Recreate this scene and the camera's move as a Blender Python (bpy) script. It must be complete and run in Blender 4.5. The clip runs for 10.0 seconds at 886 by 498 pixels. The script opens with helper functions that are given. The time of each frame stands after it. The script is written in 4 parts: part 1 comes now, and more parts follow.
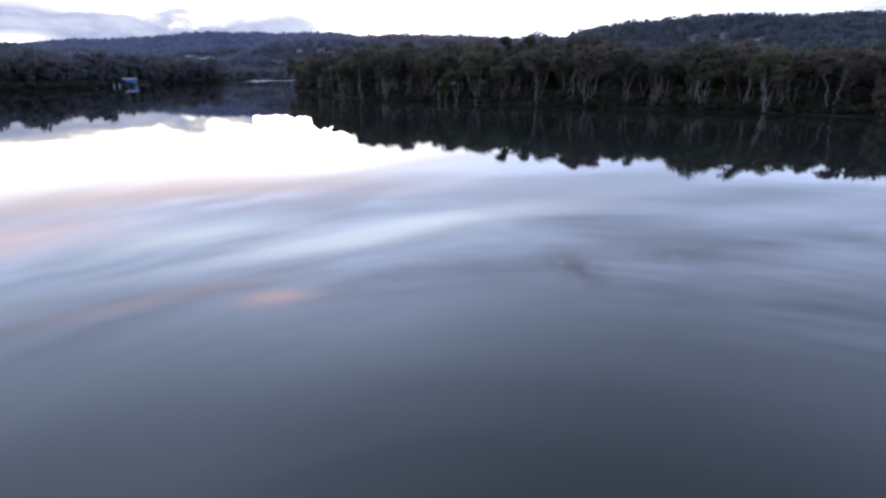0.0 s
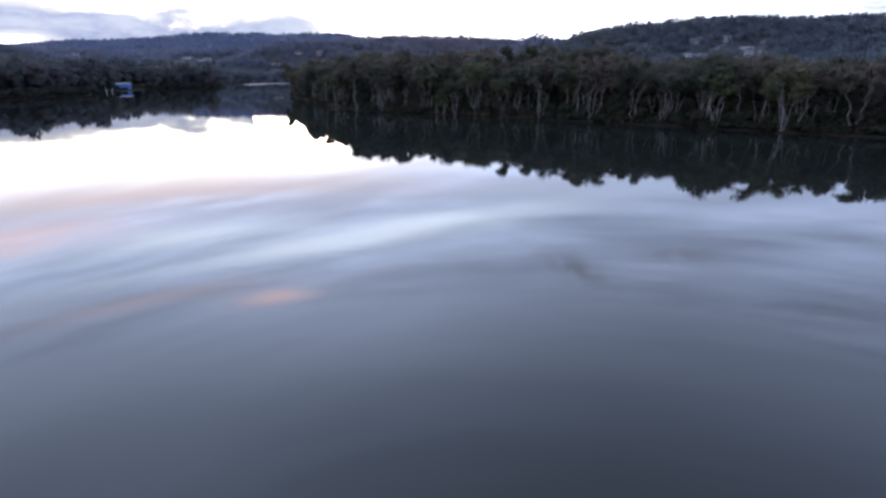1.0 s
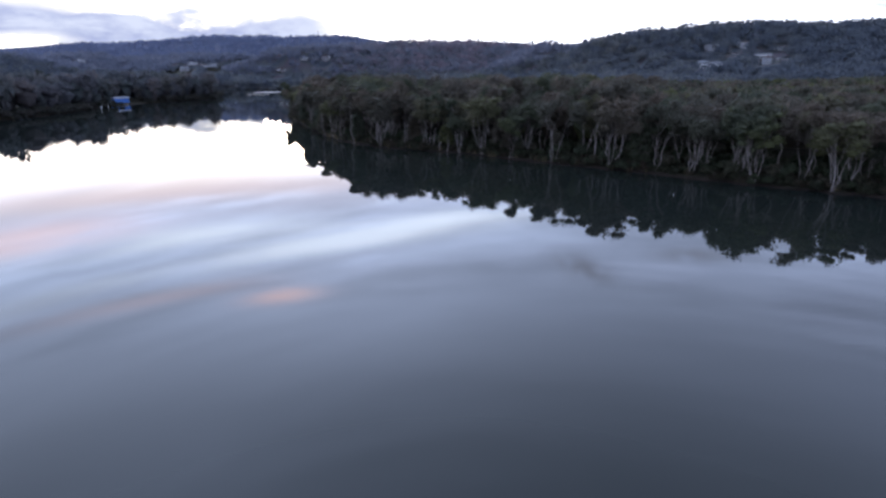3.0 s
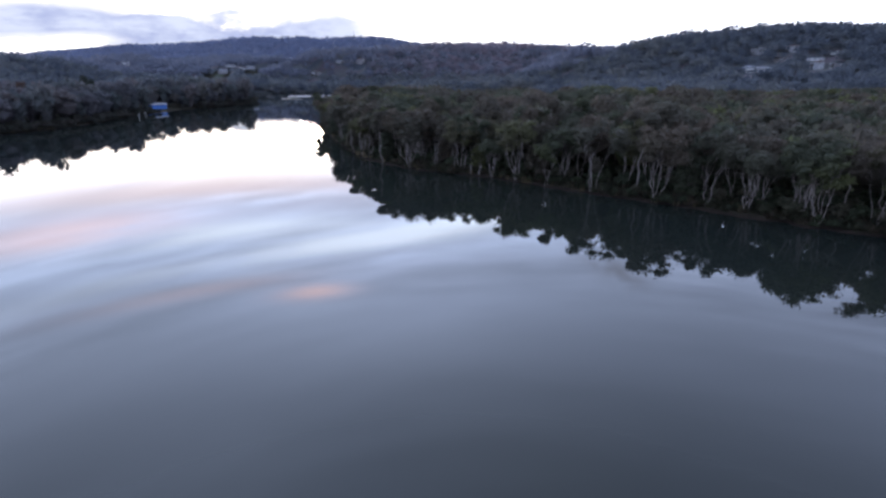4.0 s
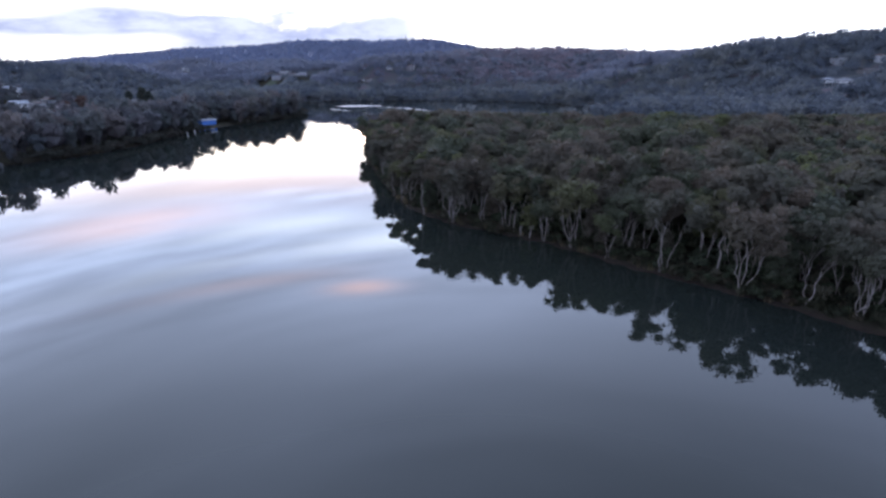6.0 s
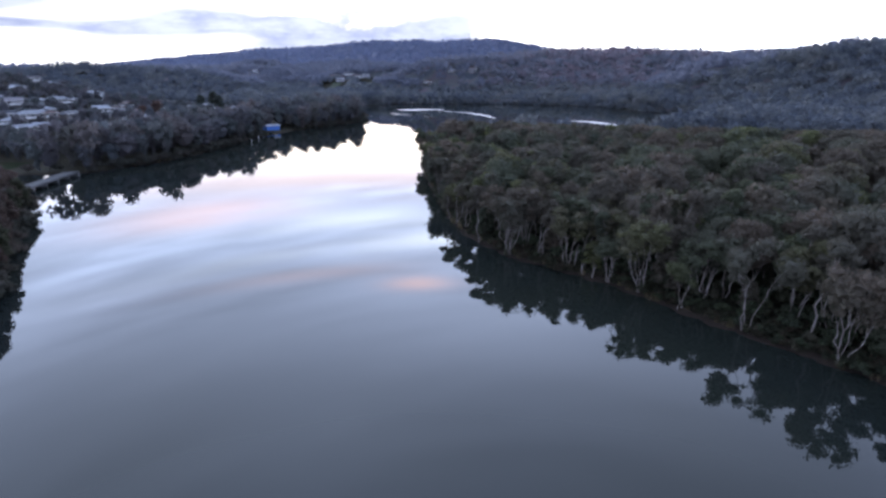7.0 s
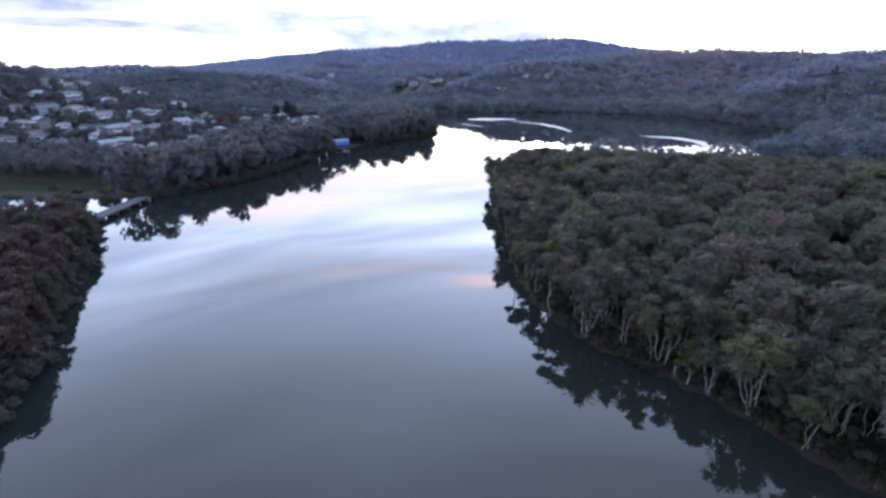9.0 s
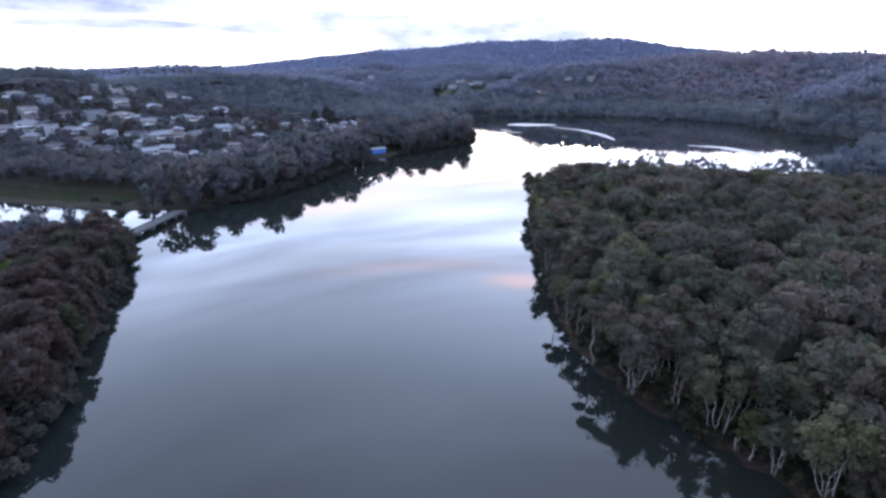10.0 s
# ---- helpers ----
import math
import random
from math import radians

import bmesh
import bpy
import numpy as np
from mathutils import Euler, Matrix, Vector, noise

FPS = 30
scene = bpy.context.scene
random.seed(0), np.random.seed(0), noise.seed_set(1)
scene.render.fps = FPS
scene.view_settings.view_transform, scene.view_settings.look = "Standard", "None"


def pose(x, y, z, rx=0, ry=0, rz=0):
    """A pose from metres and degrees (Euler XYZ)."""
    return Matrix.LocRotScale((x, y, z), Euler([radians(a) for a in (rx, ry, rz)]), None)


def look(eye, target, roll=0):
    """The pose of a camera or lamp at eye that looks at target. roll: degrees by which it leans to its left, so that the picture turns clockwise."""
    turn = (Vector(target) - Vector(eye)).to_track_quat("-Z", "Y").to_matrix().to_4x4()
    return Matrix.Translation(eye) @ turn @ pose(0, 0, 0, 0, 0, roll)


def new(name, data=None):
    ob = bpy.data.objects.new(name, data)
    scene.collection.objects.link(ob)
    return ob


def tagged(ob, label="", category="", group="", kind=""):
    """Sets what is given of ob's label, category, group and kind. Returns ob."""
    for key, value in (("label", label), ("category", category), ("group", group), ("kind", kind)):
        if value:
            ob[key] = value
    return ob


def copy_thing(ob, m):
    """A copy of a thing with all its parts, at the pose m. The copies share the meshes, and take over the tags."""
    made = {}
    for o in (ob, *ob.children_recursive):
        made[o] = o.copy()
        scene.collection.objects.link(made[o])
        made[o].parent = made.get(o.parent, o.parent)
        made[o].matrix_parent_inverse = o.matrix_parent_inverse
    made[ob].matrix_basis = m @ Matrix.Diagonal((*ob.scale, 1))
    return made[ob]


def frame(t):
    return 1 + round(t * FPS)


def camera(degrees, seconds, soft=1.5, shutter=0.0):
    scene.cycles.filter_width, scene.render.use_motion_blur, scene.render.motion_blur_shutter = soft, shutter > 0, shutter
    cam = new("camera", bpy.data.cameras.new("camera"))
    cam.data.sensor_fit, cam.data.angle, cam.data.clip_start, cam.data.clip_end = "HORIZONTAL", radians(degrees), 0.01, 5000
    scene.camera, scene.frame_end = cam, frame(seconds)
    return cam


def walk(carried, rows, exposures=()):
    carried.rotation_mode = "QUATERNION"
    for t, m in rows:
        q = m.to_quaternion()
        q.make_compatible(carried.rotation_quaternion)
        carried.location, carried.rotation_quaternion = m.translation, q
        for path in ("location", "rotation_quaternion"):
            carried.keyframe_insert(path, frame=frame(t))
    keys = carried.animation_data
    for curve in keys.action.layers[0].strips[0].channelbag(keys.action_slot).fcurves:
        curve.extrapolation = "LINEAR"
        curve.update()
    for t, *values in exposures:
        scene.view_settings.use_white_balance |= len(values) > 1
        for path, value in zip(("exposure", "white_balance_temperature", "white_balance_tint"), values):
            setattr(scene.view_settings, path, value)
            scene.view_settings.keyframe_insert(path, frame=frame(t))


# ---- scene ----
cam = camera(79.1, 10.0, soft=2.7)
METRES, EYE, TILT, LEAN, TURN = 100.0, 8.2, -18.2, 0.0, 0.0
ROWS = [
    (0.0, 0.0, 0.0, 0.0, -0.0, 0.0, 0.0),
    (0.5, 0.0037, 0.0352, 0.0259, 0.0, 0.03, -0.04),
    (1.0, 0.0068, 0.0677, 0.0546, 0.04, 0.01, -0.04),
    (1.5, 0.0101, 0.0996, 0.0852, 0.09, -0.0, -0.01),
    (2.0, 0.0132, 0.1312, 0.1171, 0.12, -0.03, -0.02),
    (2.5, 0.0168, 0.164, 0.1525, 0.17, -0.04, -0.0),
    (4.0, 0.0207, 0.2569, 0.2591, 4.21, -0.16, -1.32),
    (4.5, 0.0201, 0.2911, 0.2981, 5.71, -0.19, -1.8),
    (5.0, 0.018, 0.3213, 0.3348, 6.68, -0.25, -2.12),
    (6.5, 0.0026, 0.4203, 0.4559, 11.67, -0.67, -3.71),
    (7.0, -0.0045, 0.4518, 0.4939, 15.19, -1.03, -4.8),
    (7.5, -0.0151, 0.4863, 0.5351, 18.03, -1.36, -5.68),
    (8.0, -0.0266, 0.5176, 0.5731, 19.86, -1.64, -6.21),
    (8.5, -0.042, 0.5543, 0.615, 21.5, -1.89, -6.65),
    (9.0, -0.0574, 0.5873, 0.6535, 22.44, -2.05, -6.83),
    (9.5, -0.0762, 0.6211, 0.6947, 23.97, -2.3, -7.2),
    (10.0, -0.0947, 0.6544, 0.7333, 26.37, -2.68, -7.84),
]
walk(cam, [(t, pose(0, 0, EYE, TILT, LEAN, TURN) @ pose(METRES * x, METRES * y, METRES * z, 90 + pitch, roll, yaw)) for t, x, y, z, yaw, pitch, roll in ROWS],
     exposures=[(0.0, 0.02), (2.5, 0.08), (4.5, 0.21), (6.5, 0.40), (8.0, 0.56), (10.0, 0.74)])

# ---- sky and light ----
scene.view_settings.exposure = 0.0
SUN_AZ, SUN_EL = -14.0, 4.0
world = bpy.data.worlds.new("evening_sky")
scene.world = world
world.use_nodes = True
wn, wl = world.node_tree.nodes, world.node_tree.links
wn.clear()


def wire(tree, kind, inputs=(), **props):
    """A node with its inputs set from values or from other nodes' sockets."""
    n = tree.nodes.new(kind)
    for k, v in props.items():
        setattr(n, k, v)
    for i, v in (inputs.items() if isinstance(inputs, dict) else enumerate(inputs)):
        if v is None:
            continue
        if isinstance(v, bpy.types.NodeSocket):
            tree.links.new(v, n.inputs[i])
        else:
            n.inputs[i].default_value = v
    return n


WT = world.node_tree


def m(op, a, b=None, c=None, tree=WT, clamp=False):
    return wire(tree, "ShaderNodeMath", [a, b, c], operation=op, use_clamp=clamp).outputs[0]


def ramp01(v, lo, hi, tree=WT):
    return wire(tree, "ShaderNodeMapRange", {0: v, 1: lo, 2: hi, 3: 0.0, 4: 1.0}, interpolation_type="SMOOTHSTEP").outputs[0]


def mixc(f, a, b, tree=WT, blend="MIX"):
    n = tree.nodes.new("ShaderNodeMix")
    n.data_type, n.blend_type, n.clamp_factor = "RGBA", blend, True
    for i, v in ((0, f), (6, a), (7, b)):
        if isinstance(v, bpy.types.NodeSocket):
            tree.links.new(v, n.inputs[i])
        else:
            n.inputs[i].default_value = v if i == 0 else (*v, 1.0)
    return n.outputs[2]


def scale_col(c, f, tree=WT):
    n = wire(tree, "ShaderNodeVectorMath", operation="SCALE")
    for i, v in ((0, c), (3, f)):
        if isinstance(v, bpy.types.NodeSocket):
            tree.links.new(v, n.inputs[i])
        else:
            n.inputs[i].default_value = v
    return n.outputs[0]


def noise_at(vec, scale, detail=4.0, rough=0.55, tree=WT, distort=0.0):
    return wire(tree, "ShaderNodeTexNoise", {"Vector": vec, "Scale": scale, "Detail": detail, "Roughness": rough, "Distortion": distort}).outputs[0]


coord = wire(WT, "ShaderNodeTexCoord").outputs["Generated"]
xyz = wire(WT, "ShaderNodeSeparateXYZ", [coord]).outputs
az = m("MULTIPLY", m("ARCTAN2", xyz[0], xyz[1]), 57.29578)
el = m("MULTIPLY", m("ARCSINE", xyz[2]), 57.29578)


def flat(fa, fe, skew=0.0):
    """Sky coordinates in degrees, stretched: streets of cloud run along the azimuth, with a slant."""
    e = m("ADD", el, m("MULTIPLY", az, skew))
    return wire(WT, "ShaderNodeCombineXYZ", [m("MULTIPLY", az, fa), m("MULTIPLY", e, fe), 0.0]).outputs[0]


def blob(a0, e0, sa, se, skew=0.0):
    da = m("DIVIDE", m("SUBTRACT", az, a0), sa)
    e = m("SUBTRACT", m("ADD", el, m("MULTIPLY", m("SUBTRACT", az, a0), skew)), e0)
    de = m("DIVIDE", e, se)
    r2 = m("ADD", m("MULTIPLY", da, da), m("MULTIPLY", de, de))
    return m("EXPONENT", m("MULTIPLY", r2, -0.5))


nishita = wire(WT, "ShaderNodeTexSky", sky_type="NISHITA", sun_disc=False, sun_elevation=radians(SUN_EL), sun_rotation=radians(SUN_AZ), altitude=20.0, dust_density=1.5)
sky = scale_col(nishita.outputs[0], 0.10)
# thin overcast over the clear sky, brighter round the hidden sun than opposite it
side = m("POWER", m("ADD", m("MULTIPLY", m("COSINE", m("MULTIPLY", m("ADD", az, 45.0), 0.0174533)), 0.5), 0.5), 3.0)
veil = mixc(side, (1.06, 1.30, 2.02), (2.0, 2.42, 3.52))
streak = noise_at(flat(0.030, 0.26, 0.13), 1.0, 5.0, 0.52, distort=0.3)
soft_ = noise_at(flat(0.018, 0.11, 0.05), 1.0, 3.0, 0.5)
swing = m("MULTIPLY", m("SUBTRACT", ramp01(streak, 0.30, 0.70), 0.5), m("ADD", 0.10, m("MULTIPLY", ramp01(el, 26.0, 17.0), 0.42)))
veil = scale_col(veil, m("ADD", m("ADD", 0.95, m("MULTIPLY", ramp01(el, 20.0, 38.0), 0.14)), swing))
veil = scale_col(veil, m("ADD", 0.90, m("MULTIPLY", soft_, 0.2)))
wisp = noise_at(flat(0.055, 0.80, 0.06), 1.0, 6.0, 0.6, distort=0.4)
veil = scale_col(veil, m("ADD", 1.0, m("MULTIPLY", m("SUBTRACT", ramp01(wisp, 0.30, 0.70), 0.5), m("MULTIPLY", ramp01(el, 29.0, 16.0), 0.30))))
veil = scale_col(veil, m("SUBTRACT", 1.0, m("MULTIPLY", m("MULTIPLY", ramp01(el, 22.0, 40.0), m("SUBTRACT", 1.0, side)), 0.42)))
# the dusk sky darkens overhead and behind
overhead = m("SUBTRACT", 1.0, m("MULTIPLY", ramp01(el, 28.0, 70.0), 0.54))
ahead = m("COSINE", m("MULTIPLY", m("ADD", az, 8.0), 0.0174533))
veil = scale_col(veil, m("MULTIPLY", overhead, m("ADD", 0.98, m("MULTIPLY", ramp01(ahead, -0.25, 0.60), 0.02))))
veil = scale_col(veil, m("SUBTRACT", 1.0, m("MULTIPLY", m("MULTIPLY", ramp01(az, -26.0, -58.0), ramp01(el, 18.0, 34.0)), 0.30)))
sky = mixc(0.9, sky, veil)
# brightening towards the horizon and the hidden sun
low = m("MULTIPLY", ramp01(el, 9.5, 4.5), m("MULTIPLY", m("ADD", 0.35, m("MULTIPLY", side, 0.65)), m("ADD", 0.3, m("MULTIPLY", ramp01(ahead, -0.25, 0.60), 0.7))))
sky = mixc(low, sky, (2.5, 2.45, 2.4))
glow = m("MULTIPLY", m("ADD", blob(-25.0, 6.8, 15.0, 2.5), m("MULTIPLY", blob(-58.0, 6.0, 14.0, 2.6), 0.6), clamp=True), ramp01(streak, 0.12, 0.45))
sky = mixc(glow, sky, (4.2, 3.65, 3.2))
# grey and rose streets of cloud above the glow
rag = noise_at(flat(0.045, 0.42, 0.07), 1.0, 5.0, 0.55)
band = m("MULTIPLY", blob(-27.0, 11.0, 17.0, 0.75, -0.02), ramp01(rag, 0.25, 0.5))
sky = mixc(m("MULTIPLY", band, 0.6), sky, (2.1, 1.58, 1.55))
band = m("MULTIPLY", blob(-20.0, 12.7, 20.0, 1.1, 0.03), ramp01(rag, 0.30, 0.55))
sky = mixc(m("MULTIPLY", band, 0.75), sky, (1.30, 1.36, 1.80))
band = m("MULTIPLY", blob(6.0, 11.8, 15.0, 1.5, 0.10), ramp01(noise_at(flat(0.06, 0.5, 0.2), 1.0, 4.0), 0.30, 0.55))
sky = mixc(m("MULTIPLY", band, 0.45), sky, (1.02, 1.16, 1.62))
bright = m("ADD", blob(-3.0, 15.6, 10.0, 0.8, 0.14), m("ADD", blob(-27.0, 15.2, 9.0, 0.7, 0.0), blob(-22.0, 17.8, 12.0, 0.6, 0.06)), clamp=True)
sky = mixc(m("MULTIPLY", m("MULTIPLY", bright, 0.75), ramp01(rag, 0.3, 0.6)), sky, (2.9, 3.25, 3.9))
rose = m("ADD", m("MULTIPLY", blob(-40.0, 13.6, 6.0, 0.9, 0.02), 0.6), m("ADD", m("MULTIPLY", blob(-31.0, 20.6, 7.0, 0.5, 0.02), 0.28), m("MULTIPLY", blob(-18.8, 22.2, 2.6, 0.5), 0.75)), clamp=True)
sky = mixc(m("MULTIPLY", rose, ramp01(rag, 0.2, 0.5)), sky, (3.5, 2.6, 2.75))
grey = m("MULTIPLY", blob(-30.0, 19.3, 14.0, 0.6, 0.02), ramp01(rag, 0.3, 0.6))
sky = mixc(m("MULTIPLY", grey, 0.6), sky, (1.5, 1.75, 2.4))
puff = m("MULTIPLY", m("ADD", blob(14.7, 19.7, 2.2, 0.8, -0.25), m("MULTIPLY", blob(25.2, 17.1, 2.6, 0.5, 0.12), 0.8), clamp=True), ramp01(noise_at(flat(0.5, 0.9), 1.0, 4.0, 0.6), 0.30, 0.56))
sky = mixc(m("MULTIPLY", puff, 0.85), sky, (0.75, 0.84, 1.15))
lift_ = blob(-9.0, 23.0, 13.0, 7.0)
sky = scale_col(sky, m("ADD", 1.0, m("MULTIPLY", lift_, 0.5)))
# soft lavender cumulus over the ridge, thinning towards the sun, and a broad bank over the western hills
lump = noise_at(flat(0.17, 0.42), 1.0, 5.0, 0.55)
fray = noise_at(flat(0.30, 0.95), 1.0, 5.0, 0.6)
crown_ = m("ADD", 4.15, m("MULTIPLY", m("SUBTRACT", lump, 0.45), 6.5))
heap_b = m("MULTIPLY", ramp01(m("SUBTRACT", crown_, el), -0.9, 0.7), m("MULTIPLY", ramp01(az, -37.0, -31.0), ramp01(az, -10.0, -15.0)))
heap_a = m("ADD", blob(-38.5, 4.1, 4.0, 0.8, -0.03), blob(-44.5, 3.4, 3.5, 0.35, -0.03), clamp=True)
bank_c = m("ADD", blob(-59.5, 5.3, 6.5, 0.75, -0.02), m("MULTIPLY", blob(-57.0, 3.55, 5.5, 0.28, -0.01), 0.75), clamp=True)
heaps = m("ADD", heap_b, m("ADD", m("MULTIPLY", heap_a, 1.35), m("MULTIPLY", bank_c, 2.0)), clamp=True)
ragged = m("MULTIPLY", m("ADD", heaps, m("SUBTRACT", fray, 0.5)), ramp01(heaps, 0.01, 0.22))
heaps = ramp01(ragged, 0.25, 0.95)
sky = mixc(m("MULTIPLY", ramp01(ragged, 0.02, 0.42), 0.97), sky, (0.93, 0.94, 1.02))
heap_tone = mixc(ramp01(m("ADD", m("MULTIPLY", fray, 0.5), m("MULTIPLY", lump, 0.5)), 0.36, 0.62), (0.36, 0.42, 0.70), (0.68, 0.74, 0.94))
heap_tone = scale_col(heap_tone, m("SUBTRACT", 1.0, m("MULTIPLY", bank_c, 0.25)))
sky = mixc(m("MULTIPLY", heaps, 0.97), sky, heap_tone)
haze_low = m("MULTIPLY", blob(-52.0, 1.4, 13.0, 1.1), ramp01(fray, 0.25, 0.6))
sky = mixc(m("MULTIPLY", haze_low, 0.93), sky, (0.56, 0.61, 0.74))
wisps = m("MULTIPLY", blob(38.0, 5.2, 8.0, 0.6, -0.03), ramp01(noise_at(flat(0.16, 0.7), 1.0, 4.0, 0.6), 0.22, 0.55))
sky = mixc(m("MULTIPLY", wisps, 0.9), sky, (0.42, 0.48, 0.72))
bg = wire(WT, "ShaderNodeBackground", [sky, 1.0])
wl.new(bg.outputs[0], wire(WT, "ShaderNodeOutputWorld").inputs[0])

sun = new("sun", bpy.data.lights.new("sun", "SUN"))
sun.data.energy, sun.data.angle, sun.data.color = 0.5, radians(10), (1.0, 0.80, 0.66)
sun.matrix_world = look((0, 0, 300), (0 - 300 * math.sin(radians(SUN_AZ)), -300 * math.cos(radians(SUN_AZ)), 300 - 300 * math.tan(radians(SUN_EL))))

# ---- materials ----


def material(name, rough=0.8, spec=0.3, metal=0.0):
    mat = bpy.data.materials.new(name)
    mat.use_nodes = True
    b = mat.node_tree.nodes["Principled BSDF"]
    b.inputs["Roughness"].default_value, b.inputs["Metallic"].default_value = rough, metal
    b.inputs["Specular IOR Level"].default_value = spec
    return mat, mat.node_tree, b


def stops(tree, f, cols):
    n = tree.nodes.new("ShaderNodeValToRGB")
    tree.links.new(f, n.inputs[0])
    e = n.color_ramp.elements
    for i, (p, c) in enumerate(cols):
        q = e[i] if i < 2 else e.new(p)
        q.position, q.color = p, (*c, 1.0)
    return n.outputs[0]


def bump(tree, b, height, strength, distance):
    n = wire(tree, "ShaderNodeBump", {"Strength": strength, "Distance": distance, "Height": height})
    tree.links.new(n.outputs[0], b.inputs["Normal"])


def obj_coord(tree):
    return wire(tree, "ShaderNodeTexCoord").outputs["Object"]


def place_coord(tree):
    return wire(tree, "ShaderNodeNewGeometry").outputs["Position"]


def leaf_material(name, cols, joined=False, spread=0.5, grain=2.6, mottle=1.0, stand=0.35, stands=0.25):
    """Foliage: a tint for each tree, patches within the crown, sprays that differ a little, and a leafy relief."""
    mat, t, b = material(name, 0.62, 0.2)
    if joined:
        tint = wire(t, "ShaderNodeAttribute", attribute_name="tint").outputs["Fac"]
    else:
        tint = wire(t, "ShaderNodeObjectInfo").outputs["Random"]
    isl = wire(t, "ShaderNodeNewGeometry").outputs["Random Per Island"]
    p = place_coord(t)
    patch = noise_at(p, stand, 3.0, tree=t)
    f = m("ADD", m("MULTIPLY", tint, 0.92, tree=t), m("MULTIPLY", m("SUBTRACT", patch, 0.35, tree=t), stands, tree=t), tree=t)
    c = stops(t, f, cols)
    fine = noise_at(p, grain, 4.0, 0.65, t)
    v = m("ADD", m("MULTIPLY", isl, spread, tree=t), m("ADD", 1.0 - spread / 2 - mottle / 2, m("MULTIPLY", fine, mottle, tree=t), tree=t), tree=t)
    t.links.new(scale_col(c, v, t), b.inputs["Base Color"])
    thin = wire(t, "ShaderNodeBsdfTranslucent", {"Color": scale_col(c, v, t)})
    both = wire(t, "ShaderNodeMixShader", {0: 0.5})
    t.links.new(b.outputs[0], both.inputs[1])
    t.links.new(thin.outputs[0], both.inputs[2])
    t.links.new(both.outputs[0], t.nodes["Material Output"].inputs[0])
    return mat


GREENS = [(0.0, (0.060, 0.068, 0.051)), (1.0, (0.090, 0.081, 0.065)), (0.18, (0.076, 0.084, 0.054)), (0.34, (0.094, 0.090, 0.071)),
          (0.48, (0.110, 0.093, 0.073)), (0.60, (0.109, 0.116, 0.051)), (0.66, (0.072, 0.082, 0.060)), (0.82, (0.125, 0.098, 0.076))]
OAKS = [(0.0, (0.064, 0.047, 0.042)), (1.0, (0.045, 0.046, 0.034)), (0.4, (0.075, 0.053, 0.046)), (0.7, (0.057, 0.045, 0.039)), (0.86, (0.049, 0.055, 0.032))]
# Hillside leaf colours, lifted and blued to stand in for distance haze.
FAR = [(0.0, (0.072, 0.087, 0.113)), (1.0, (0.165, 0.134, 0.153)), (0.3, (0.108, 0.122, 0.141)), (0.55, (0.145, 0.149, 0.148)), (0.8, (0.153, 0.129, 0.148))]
# Slate she-oak colours, made lighter and bluer in place of haze.
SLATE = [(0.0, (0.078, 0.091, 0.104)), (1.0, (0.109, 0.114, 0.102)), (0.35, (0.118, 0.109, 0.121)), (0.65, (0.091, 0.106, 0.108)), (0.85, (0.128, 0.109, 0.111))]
# Ridge leaves: aerial haze mixed into the base colour as blue.
RIDGE_HAZE = [(0.0, (0.142, 0.170, 0.255)), (1.0, (0.166, 0.180, 0.255)), (0.5, (0.154, 0.174, 0.255))]
# Valley leaves: paler grey-blue tint imitating the haze across the valley.
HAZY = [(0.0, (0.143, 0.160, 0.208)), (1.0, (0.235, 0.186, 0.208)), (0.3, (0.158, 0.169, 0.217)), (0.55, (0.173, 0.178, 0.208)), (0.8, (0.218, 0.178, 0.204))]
leaf = leaf_material("eucalypt_leaves", GREENS, False, 0.35, 2.6, 0.75, 0.045, 0.4)
leaf_joined = leaf_material("canopy_leaves", GREENS, True, 0.35, 2.6, 0.7, 0.045, 0.55)
oak_leaf = leaf_material("she_oak_needles", OAKS, False, 0.3, 2.6, 0.7)
oak_joined = leaf_material("hazed_she_oak_canopy", SLATE, True, 0.2, 0.8, 0.45)
hazy_leaf = leaf_material("valley_haze_leaves", HAZY, True, 0.14, 0.12, 0.35, 0.012, 0.3)
far_leaf = leaf_material("hillside_haze_leaves", FAR, True, 0.18, 0.3, 0.45, 0.02, 0.3)
ridge_haze_leaf = leaf_material("ridge_haze_leaves", RIDGE_HAZE, True, 0.1, 0.3, 0.4)
shrub_leaf = leaf_material("shrub_leaves", [(0.0, (0.050, 0.058, 0.038)), (1.0, (0.084, 0.074, 0.056)), (0.5, (0.060, 0.072, 0.042))], True)
tussock_leaf = leaf_material("sedge_tussocks", [(0.0, (0.030, 0.033, 0.021)), (1.0, (0.062, 0.046, 0.034)), (0.5, (0.042, 0.044, 0.026))], True)
scrub_leaf = leaf_material("bank_scrub", [(0.0, (0.052, 0.050, 0.044)), (1.0, (0.080, 0.066, 0.058)), (0.5, (0.060, 0.062, 0.052))], True)
dark_leaf = leaf_material("dark_green_leaves", [(0.0, (0.040, 0.050, 0.046)), (1.0, (0.056, 0.062, 0.052))])
red_leaf = leaf_material("rusty_leaves", [(0.0, (0.104, 0.062, 0.054)), (1.0, (0.088, 0.064, 0.054))])
lime_leaf = leaf_material("lime_leaves", [(0.0, (0.080, 0.125, 0.024)), (1.0, (0.100, 0.130, 0.036))])

